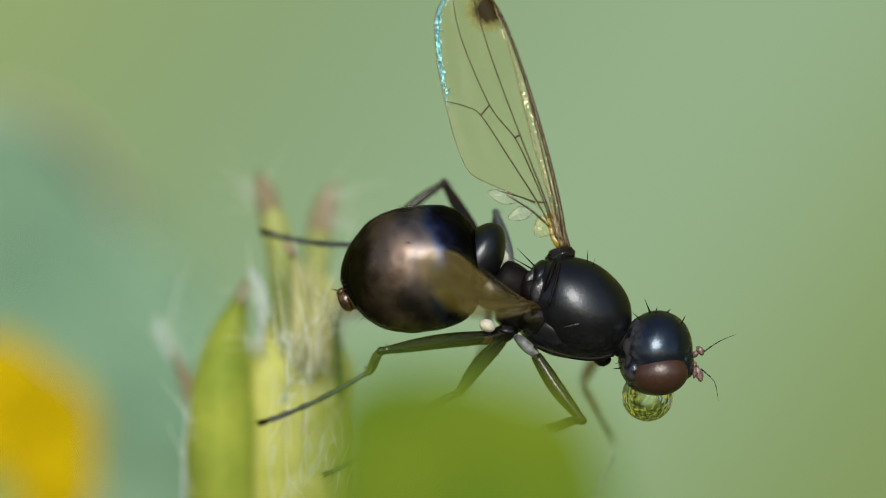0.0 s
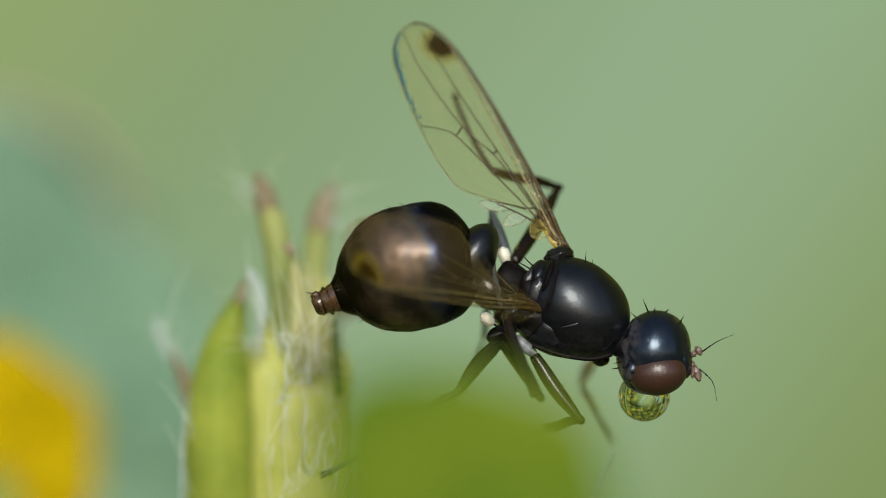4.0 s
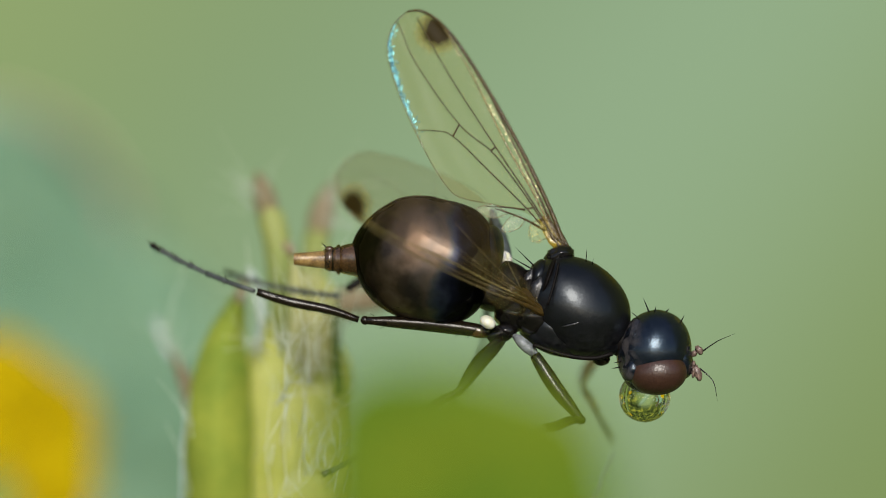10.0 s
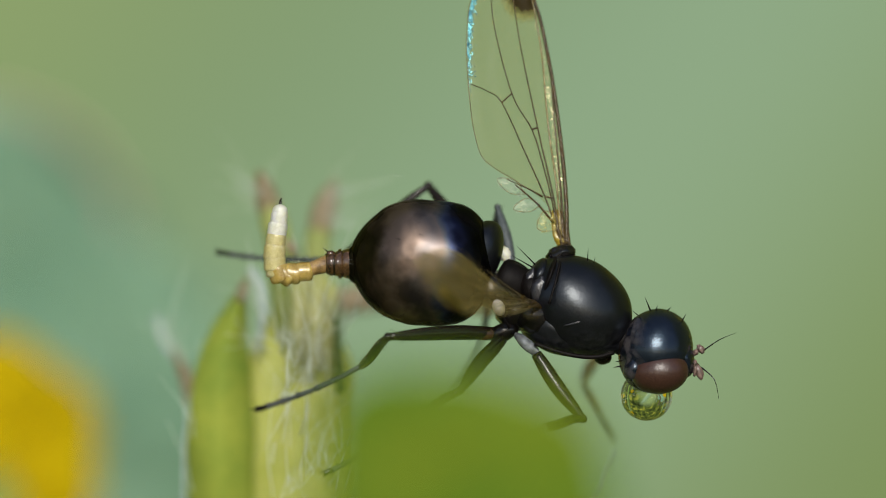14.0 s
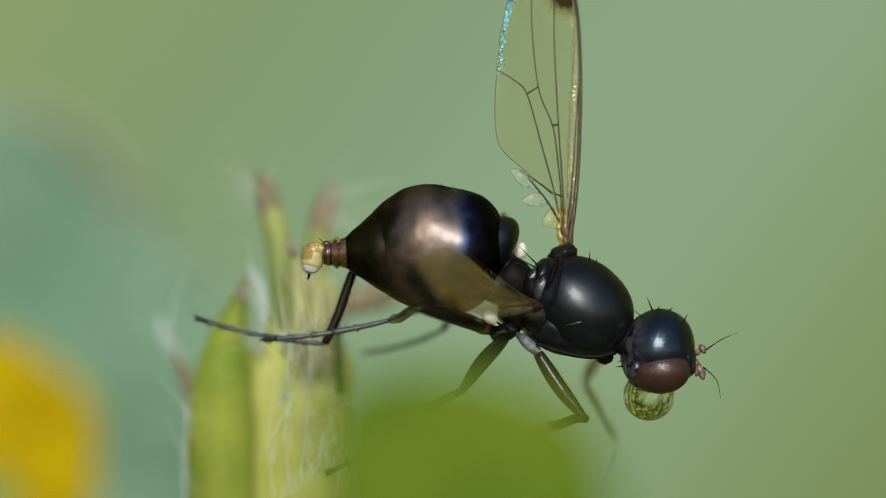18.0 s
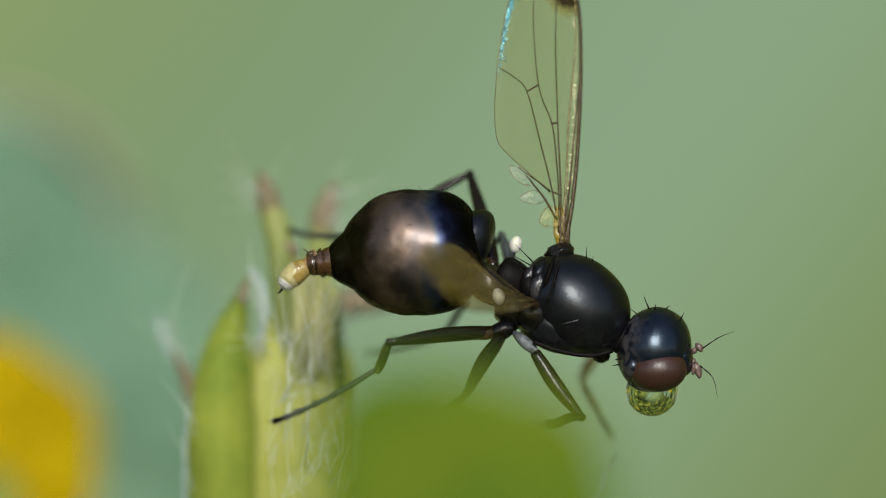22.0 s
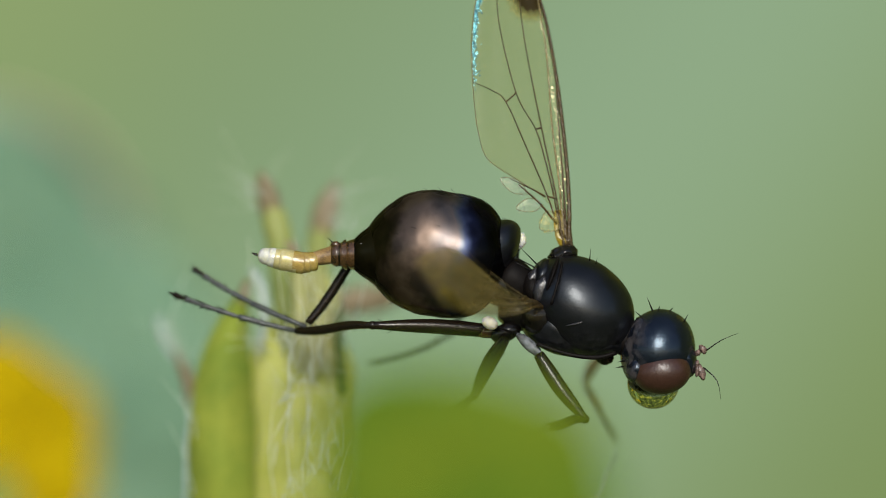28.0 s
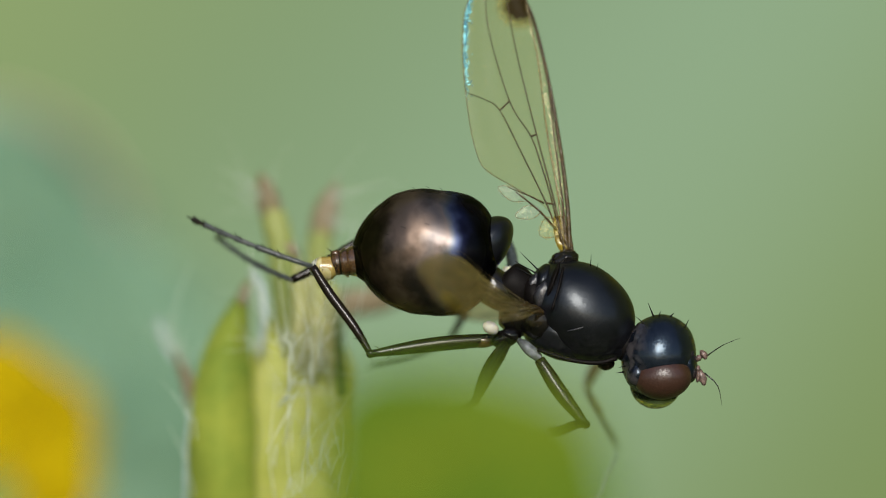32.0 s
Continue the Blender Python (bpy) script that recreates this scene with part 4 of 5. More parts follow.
    for i, ((x0, y0), (x1, y1), (x2, y2), wide) in enumerate(lobes if flip > 0 else ()):
        line = [Vector((x0 * S, flip * y0 * S, 4 * S)), Vector((x1 * S, flip * y1 * S, 8 * S)), Vector((x2 * S, flip * y2 * S, 3 * S))]
        lobe = part("alula", blade(line, lambda t: S * wide * max(0.12, math.sqrt(max(0, 1 - (2 * t - 1) ** 2))), 0.9 * S, n=18, across=8, normal=(0, 0, 1), ripple=0.15), AMBER_LOBE if i == 2 else LOBE, w,
                    "translucent amber lobe" if i == 2 else "translucent glittering lobe")
        rim = [line[0].lerp(line[1], 0.0)] + [p + Vector((line[2] - line[0])).cross(Vector((0, 0, 1))).normalized() * wide * k * S for p, k in ((line[1], 0.95), (line[2], 0.1), (line[1], -0.95))] + [line[0]]
        part("rim", tube(bmesh.new(), smooth_path(rim, 24), lambda t: 0.5 * S, 5), GLINT, lobe)
    if flip > 0:
        vein([(92, 32), (110, 58), (130, 92)], 2.0, 0.8)
        rnd = random.Random(8)
        # coloured facets added for the glints of fine hairs: dense along the outer hind margin, loose along the front
        # veins
        flecks(w, [(x, between(TRAIL, x) - 0.5 - abs(rnd.gauss(0, 4.5))) for x in (rnd.triangular(290, 500, 450) for _ in range(600))], 1.2, ICE, "pale blue glitter along the hind margin", 21, 0.16)
        flecks(w, [(x, between(LEAD, x) + 9 + rnd.gauss(0, 3)) for x in (rnd.triangular(60, 430, 110) for _ in range(260))], 1.0, GOLD, "golden glitter between the front veins", 22, 0.2)
    return w


far_wing = wing("wing", 1, "clear amber-tinged wing with a dark tip spot")
near_wing = wing("wing", -1, "clear amber-tinged wing with a dark tip spot")


def haltere(name):
    bm = ellipsoid(bmesh.new(), (26 * S, 0, 0), (15 * S, 11 * S, 11 * S), None, 20, 14, 0.08, 2)
    k = part(name, bm, WHITE, fly, "ivory white knob on a thin stalk")
    part("stalk", tube(bmesh.new(), [Vector((x * S, 0, 0)) for x in (-16, 0, 16)], lambda t: S * (2.6 - 1.0 * t), 8), GROOVE, k)
    return k


near_haltere, far_haltere = haltere("haltere"), haltere("haltere")


# legs: each joint is a part; x runs from its near end to its far end
def setae(parent, length, radius, n, seed, drop):
    """Short stiff hairs along a leg joint, leaning towards its far end, in one mesh."""
    rnd = random.Random(seed)
    bm = bmesh.new()
    for _ in range(n):
        x, a = rnd.uniform(0.06, 0.97), rnd.uniform(0, 2 * math.pi)
        p = Vector((x * length * S, 0, -drop * length * S * x * (1 - x))) + Vector((0, math.cos(a), math.sin(a))) * radius * 0.7 * S
        tip = p + Vector((rnd.uniform(5, 9), 5 * math.cos(a), 5 * math.sin(a))) * S
        tube(bm, [p, (p + tip) / 2, tip], lambda t: S * (0.7 - 0.5 * t), 3)
    return tagged(part("setae", bm, LEG, parent, "short dark leg hairs"), kind="stuff")


def leg(femur, tibia, tarsus, thick=1.0, mat=LEG, foot=LEG_GREY):
    f = part("femur", tube(bmesh.new(), smooth_path([Vector((0, 0, 0)), Vector((femur * 0.5 * S, 0, 4 * S)), Vector((femur * S, 0, 0))], 16),
                           lambda t: S * thick * (7 + 6.5 * math.sin(math.pi * min(1, t * 0.95 + 0.1)) ** 0.8), 12), mat, fly, "thick black thigh")
    k = part("knee", ellipsoid(bmesh.new(), (femur * S, 0, 0), (8 * thick * S,) * 3, None, 12, 8), mat, f)
    t = part("tibia", tube(bmesh.new(), smooth_path([Vector((0, 0, 0)), Vector((tibia * 0.3 * S, 0, 3 * S)), Vector((tibia * 0.7 * S, 0, -2 * S)), Vector((tibia * S, 0, 0))], 16),
                           lambda q: S * thick * (5.5 + 2.5 * math.sin(math.pi * q) + 1.5 * q), 10), mat, fly, "slender shin")
    for q in (0.72, 0.86, 0.98):
        bristle(t, Vector((tibia * q * S, 0, 0)), Vector(((tibia * q + 12) * S, -4 * S, 12 * S)), 1.2)
    sag = lambda x: Vector((x * tarsus * S, 0, -0.13 * tarsus * S * x * (1 - x)))
    a = part("tarsus", tube(bmesh.new(), [sag(x) for x in (0, 0.14, 0.28, 0.42, 0.455)], lambda q: S * thick * (4.4 + 1.2 * q), 8), foot, fly, "jointed grey-brown foot")
    for j, (x0, x1) in enumerate(((0.455, 0.62), (0.62, 0.76), (0.76, 0.88), (0.88, 0.98))):
        part("foot_joint", tube(bmesh.new(), [sag(x) for x in (x0, x0 + 0.02, (x0 + x1) / 2, x1 - 0.01, x1)], lambda q: S * thick * (3.2 + 2.6 * q), 8), foot if j < 3 or foot is not LEG_GREY else LEG, a)
    setae(t, tibia, 8 * thick, 40, femur + tibia, 0.0)
    setae(a, tarsus, 5.5 * thick, 70, femur + tarsus, 0.13)
    setae(f, femur, 13 * thick, 14, femur, 0.0)
    for z in (-1, 1):
        bristle(a, Vector((tarsus * 0.97 * S, 0, 0)), Vector((tarsus * 1.03 * S, 3 * z * S, 6 * z * S)), 1.8, name="claw")
    return f, t, a


NEAR_HIND, FAR_HIND, NEAR_MID, FAR_MID, NEAR_FORE, FAR_FORE = (238, 186, 234), (238, 186, 245), (140, 130, 150), (135, 330, 250), (142, 120, 120), (70, 75, 120)
near_hind, far_hind = leg(*NEAR_HIND), leg(*FAR_HIND)
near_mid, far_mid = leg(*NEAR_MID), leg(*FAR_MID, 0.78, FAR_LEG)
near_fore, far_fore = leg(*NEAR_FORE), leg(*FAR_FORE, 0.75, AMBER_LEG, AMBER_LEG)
part("coxa", ellipsoid(bmesh.new(), on_fly(932, 612, -40), (30 * S, 11 * S, 10 * S), Matrix.Rotation(radians(42), 3, "Y"), 20, 14, 0.12, 3), COXA, fly, "silvery dusted hip")
part("coxa", ellipsoid(bmesh.new(), on_fly(890, 590, -30), (28 * S, 16 * S, 16 * S), Matrix.Rotation(radians(-20), 3, "Y"), 20, 14, 0.08, 3), CUTICLE, fly)
part("coxa", ellipsoid(bmesh.new(), on_fly(1066, 634, 10), (16 * S, 14 * S, 14 * S), None, 20, 14, 0.08, 3), LEG, fly)

for joints in (near_hind, far_hind):
    part("trochanter", tube(bmesh.new(), [Vector((x * S, 0, 0)) for x in (20, 30, 40, 50)], lambda t: S * (10.2 + 2.4 * math.sin(math.pi * t)), 12), AMBER, joints[0], "amber thigh base")
part("suture", tube(bmesh.new(), smooth_path([on_fly(996, 578, -77), on_fly(1015, 574, -80), on_fly(1032, 568, -79)], 8), lambda t: S * (0.6 + 1.2 * math.sin(math.pi * t)), 8), DUST, thorax, "silvery streak")
part("suture", tube(bmesh.new(), smooth_path([on_fly(990, 466, -56), on_fly(982, 500, -76), on_fly(970, 540, -82)], 10), lambda t: S * 2.5, 8), GROOVE, thorax)
part("belly_edge", tube(bmesh.new(), smooth_path([on_fly(945, 610, -52), on_fly(1000, 628, -50), on_fly(1050, 634, -46), on_fly(1085, 626, -40)], 14), lambda t: S * 4, 8), GROOVE, thorax)

# ---- the drop at its mouth ----
drop = part("water_drop", ellipsoid(bmesh.new(), (0, 0, 0), (46 * S, 46 * S, 45 * S), None, 40, 28), WATER)
tagged(drop, "clear round water drop held below the fly's mouth", "drop")


# ---- movement ----
def turned(direction, before):
    """The shortest turn that brings the x axis, as it lay before, along direction."""
    d = Vector(direction).normalized()
    old = before @ Vector((1, 0, 0))
    return old.rotation_difference(d) @ before


def key_bar(thing, rows):
    """Keys a rigid bar: rows of seconds, near end, direction; wide turns are split."""
    q = Vector((1, 0, 0)).rotation_difference(Vector((-1, 0.01, 0)))
    out = []
    for t, p, d in rows:
        nq = turned(d, q)
        if out:
            t0, p0 = out[-1][0], out[-1][1]
            parts = int(q.rotation_difference(nq).angle / radians(70)) + 1
            for k in range(1, parts):
                f = k / parts
                out.append((t0 + (t - t0) * f, p0.lerp(p, f), q.slerp(nq, f)))
        out.append((t, p, nq))
        q = nq
    walk(thing, [(t, Matrix.LocRotScale(p, r, None)) for t, p, r in out])


def key_leg(joints, lengths, hip_depth, signs, rows):
    """rows: seconds, then hip, knee, ankle and toe in the plan; depth follows from the lengths."""
    tracks = ([], [], [])
    for t, *c in rows:
        pts = [(c[i], c[i + 1]) for i in range(0, 8, 2)]
        depth = hip_depth
        for i in range(3):
            (u0, v0), (u1, v1) = pts[i], pts[i + 1]
            gap = math.hypot(u1 - u0, v1 - v0)
            step = (c[8] if i == 2 and len(c) > 8 else signs[i]) * math.sqrt(max(0.0, lengths[i] ** 2 - gap ** 2))
            tracks[i].append((t, on_fly(u0, v0, depth), on_fly(u1, v1, depth + step) - on_fly(u0, v0, depth)))
            depth += step
    for ob, rows_ in zip(joints, tracks):
        key_bar(ob, rows_)


def motions():
    # drift of the whole fly and of the plant
    walk(fly, [(t, Matrix.Translation(at(1020 + u, 540 + v))) for t, u, v in (
        (0, 0, 1), (2, -1, 1), (3, -3, 1), (5.5, -3, 1), (7, -4, 1), (8, -4, 2), (9, -4, 2), (10, -2, 0), (11, -1, 0), (12, 0, -2), (14.5, 1, -2),
        (17, 4, -2), (18.5, 4, -3), (19, 0, -5), (20, -1, -7), (21, 0, -7), (22, -2, -5), (23, -1, -7), (24, 0, -7), (24.5, 4, -3), (25, 5, -2), (27.5, 4, -2), (28.5, 5, 0),
        (29.5, 3, 3), (30.5, 3, 4), (31, 3, 7), (32, 6, 8))])
    walk(plant, [(t, Matrix.Translation(BASE + at(784 + u, 441 + v))) for t, u, v in (
        (0, 1, 3), (3, -1, 3), (8, -3, 3), (11, -1, 1), (14, 1, -1), (18, 2, 0), (22, 3, 1), (25, 4, 1), (28, 4, 1), (32, 4, 4))])
    walk(drop, [(t, Matrix.Translation(at(u, v, 10))) for t, u, v in (
        (0, 1146, 701), (3, 1142, 701), (6, 1138, 702), (9, 1140, 703), (13, 1143, 700), (19, 1149, 700), (21, 1150, 698), (23, 1157, 685), (25, 1158, 682), (28, 1156, 679), (32, 1160, 679))])

    # abdomen: seconds, centre, rise of the axis; then the tail polyline
    belly = [(0, 731, 477, -8), (1, 729, 462, -8), (2, 728, 472, -10), (2.6, 729, 471, -10), (3, 730, 463, -6), (3.5, 723, 468, -10), (5.5, 728, 489, -16), (6, 730, 491, -17), (7, 733, 490, -14), (7.5, 754, 471, -8),
             (8, 770, 459, 1), (9, 766, 451, -1), (9.5, 755, 452, 2), (10, 752, 459, 12), (10.5, 765, 452, 14), (11, 787, 446, 18), (12, 787, 447, 18), (13, 770, 457, 12), (14, 745, 467, 3), (17, 752, 450, 5),
             (18, 762, 441, 10), (19, 762, 442, 10), (20, 757, 437, 12), (21, 756, 441, 9), (22, 729, 452, 0), (23, 732, 447, 0), (24, 751, 446, 6), (25, 755, 446, 9), (28, 765, 450, 8),
             (29, 758, 452, 8), (30, 733, 463, -3), (31, 757, 442, 9), (32, 748, 438, 5)]
    ends = [(0, 604, 535, 625, 535, 640, 530, 645, 528), (1, 588, 508, 620, 505, 640, 500, 645, 498), (2, 590, 532, 620, 525, 640, 520, 645, 518), (3, 550, 505, 575, 500, 590, 495, 600, 490),
            (3.5, 555, 520, 575, 515, 590, 505, 600, 500), (5.5, 575, 590, 560, 610, 590, 580, 600, 570), (6, 580, 598, 566, 622, 590, 590, 600, 580), (7, 572, 583, 557, 598, 590, 570, 600, 560), (7.5, 575, 530, 555, 540, 590, 520, 600, 515),
            (8, 584, 478, 546, 490, 600, 474, 610, 470), (9, 604, 465, 564, 479, 618, 460, 624, 458), (9.5, 602, 462, 560, 470, 610, 460, 616, 460), (10, 577, 460, 522, 459, 560, 460, 570, 460), (10.5, 595, 420, 545, 410, 510, 380, 490, 375), (11, 607, 402, 557, 386, 500, 352, 440, 331),
            (12, 612, 396, 566, 384, 490, 350, 406, 319), (13, 605, 442, 556, 446, 500, 420, 446, 332), (14, 577, 470, 530, 484, 487, 470, 496, 364), (15, 571, 470, 534, 484, 505, 488, 492, 440), (15.8, 564, 469, 537, 483, 512, 496, 500, 474), (16.4, 560, 468, 542, 480, 533, 490, 527, 502), (17, 557, 467, 545, 478, 543, 490, 541, 503), (18, 567, 453, 550, 462, 546, 474, 543, 487),
            (19, 570, 448, 548, 458, 542, 470, 537, 483), (20, 578, 438, 533, 444, 503, 454, 506, 486), (21, 562, 442, 516, 450, 470, 438, 442, 456), (22, 547, 474, 521, 494, 510, 504, 501, 516), (23, 562, 474, 543, 493, 560, 480, 566, 478),
            (24, 572, 460, 534, 466, 520, 470, 506, 472), (25, 576, 455, 517, 461, 490, 462, 468, 462), (28, 582, 453, 531, 465, 490, 460, 452, 452), (29, 572, 460, 526, 470, 490, 460, 457, 446), (30, 562, 500, 532, 514, 506, 515, 482, 512),
            (31, 568, 453, 538, 460, 515, 460, 494, 458), (32, 582, 460, 561, 465, 550, 464, 543, 462)]

    def centre(t):
        k = [b[0] for b in belly]
        return tuple(float(np.interp(t, k, [b[i] for b in belly])) for i in (1, 2, 3))

    def axis(rise):
        return Vector((-math.cos(radians(rise)), 0, math.sin(radians(rise))))

    key_bar(gaster, [(t, on_fly(u, v), axis(r)) for t, u, v, r in belly])
    root = on_fly(914, 506)
    fronts = [(t, on_fly(u, v) - axis(r) * 96 * S) for t, u, v, r in belly]
    def hump(f, r):
        """Place of the first segment: close behind the front of the abdomen, nearer the thorax when the tail droops."""
        way, near = f - root, float(np.interp(r, (-14, -7, 0), (0.84, 0.76, 0.98)))
        return root + way * near + way.normalized() * max(0, 62 * S - way.length) * 0.9 + Vector((0, 0, float(np.interp(r, (-14, -9), (-10, 12))) * S))

    key_bar(waist, [(t, hump(f, r), f - root) for (t, f), (_, _, _, r) in zip(fronts, belly)])
    key_bar(petiole, [(t, root, f - root) for t, f in fronts])
    tracks = [[] for _ in range(RINGS + 2)]
    slide = []
    for t, *c in ends:
        u, v, _ = centre(t)
        body = on_fly(u, v)
        deep = (0, 30, 130, 260) if 10.4 < t < 13.5 else (0, 0, 0, 0)
        q, p1, p2, p3 = (on_fly(c[i], c[i + 1], deep[i // 2]) for i in range(0, 8, 2))
        out = (q - body).normalized()
        tracks[0].append((t, q, out))
        slide.append((t, body + out * S * (70 if 9.9 < t < 13.5 else max(70, min(114, (q - body).length / S - 80))), out))
        hidden = (p1 - body).length < (q - body).length + 4 * S
        tracks[1].append((t, p1, out if hidden else p1 - q))
        withdrawn = hidden or (p3 - body).length < (p1 - body).length - 6 * S and (p3 - p1).x > 10 * S and (p2 - p1).length < 70 * S and (p2 - p1).x > 0
        curve = smooth_path([q, p1, p2, p3], 60)[20:]
        run = list(itertools.accumulate([(b - a).length for a, b in zip(curve, curve[1:])], initial=0.0))
        for k in range(RINGS):
            goal = run[-1] * (k + 1) / RINGS
            n = min(39, sum(1 for x in run[1:-1] if x < goal))
            here, way = curve[n].lerp(curve[n + 1], (goal - run[n]) / max(1e-9, run[n + 1] - run[n])), curve[n + 1] - curve[max(0, n - 1)]
            tracks[2 + k].append((t, q - out * (30 - k) * S, out) if withdrawn else (t, here, way))
    for ob, rows in zip((tail, ovi_base, *ovi_tube), tracks):
        key_bar(ob, rows)
    key_bar(sleeve, slide)

    # wings: seconds, bearing of the tip
    far = [(0, 108.5), (1, 108), (2, 110.6), (2.5, 111.5), (2.7, 114.5), (2.9, 115), (3, 111.5), (3.1, 113.8, 20), (3.2, 111, 25), (3.3, 108.6, 29), (3.5, 110, 22), (4.4, 133, 20), (5.5, 151.5), (6, 153), (7, 150), (7.5, 143.5), (8, 144.5), (9, 142.5), (9.5, 139), (10, 121), (10.5, 110.5), (11, 102.4), (12, 94.4), (13, 93.6), (14, 100),
           (14.5, 95), (16.5, 94), (17, 94), (18, 91), (19, 93.5), (20, 93), (20.5, 96.5), (21, 94.5), (21.5, 99), (22, 89.7), (22.5, 85), (23, 90), (23.5, 92), (24, 104), (24.5, 105), (25, 100), (25.5, 99), (27.5, 106), (28, 99.2),
           (28.5, 100), (29, 105.5), (29.5, 99), (30, 94.7), (31, 95), (31.5, 91), (32, 102)]

    def spread(bearing, out, twist):
        """Wing pose: bearing in the plan, swing out of it, twist about the span."""
        return Matrix.Rotation(radians(-bearing), 4, "Y") @ Matrix.Rotation(radians(out), 4, "Z") @ Matrix.Rotation(radians(90 + twist), 4, "X")

    def swing(b, given):
        return given[0] if given else 5 if b < 125 else float(np.interp(b, (125, 142, 152, 155), (5, 19, 24, 30)))

    walk(far_wing, [(t, Matrix.Translation(on_fly(1002, 438, 20)) @ spread(b - (1.5 if b < 125 else 3), swing(b, given), 17 if b < 125 else 42)) for t, b, *given in far])
    near = [(0, 181, -72), (2.9, 181, -72), (3.1, 174, -70), (3.5, 172, -60), (5.5, 165, -30), (6, 165, -30), (7, 162, -30), (7.5, 155.3, -31), (8, 147.4, -31), (8.5, 148.5, -32), (9, 152, -27), (9.5, 141.5, -32), (10, 152, -36), (10.5, 168, -52), (11, 181, -72), (13, 181, -72),
            (19, 181, -72), (22, 179, -73), (25, 181, -72), (28, 181, -72), (32, 181, -72)]
    walk(near_wing, [(t, Matrix.Translation(on_fly(945, 545, -70)) @ spread(b, o, float(np.interp(o, (-70, -26), (40, 10))))) for t, b, o in near])

    for ob, base, rows in ((near_haltere, (905, 592, -60), ((0, 862, 575), (3, 866, 562), (6, 862, 570), (8, 866, 566), (9, 898, 526), (10, 865, 570), (12, 861, 576), (13, 884, 545), (17, 865, 560), (19, 862, 566), (21, 885, 540), (22, 884, 530), (23, 886, 525), (24, 860, 571), (25, 895, 530), (28, 862, 573), (32, 862, 572))),
                           (far_haltere, (908, 488, 40), ((0, 889, 452), (3, 892, 440), (5.5, 905, 470), (6, 915, 495), (8, 915, 495), (9, 900, 460), (13, 892, 452), (17, 905, 452), (19, 926, 430), (20, 900, 412), (21, 926, 425), (22, 915, 438), (23, 895, 440), (24, 905, 450), (25, 896, 476), (28, 916, 428), (28.5, 905, 455), (29, 896, 476), (32, 896, 476)))):
        key_bar(ob, [(t, on_fly(u, v, base[2]) - (on_fly(u, v) - on_fly(base[0], base[1])).normalized() * 26 * S, on_fly(u, v) - on_fly(base[0], base[1])) for t, u, v in rows])

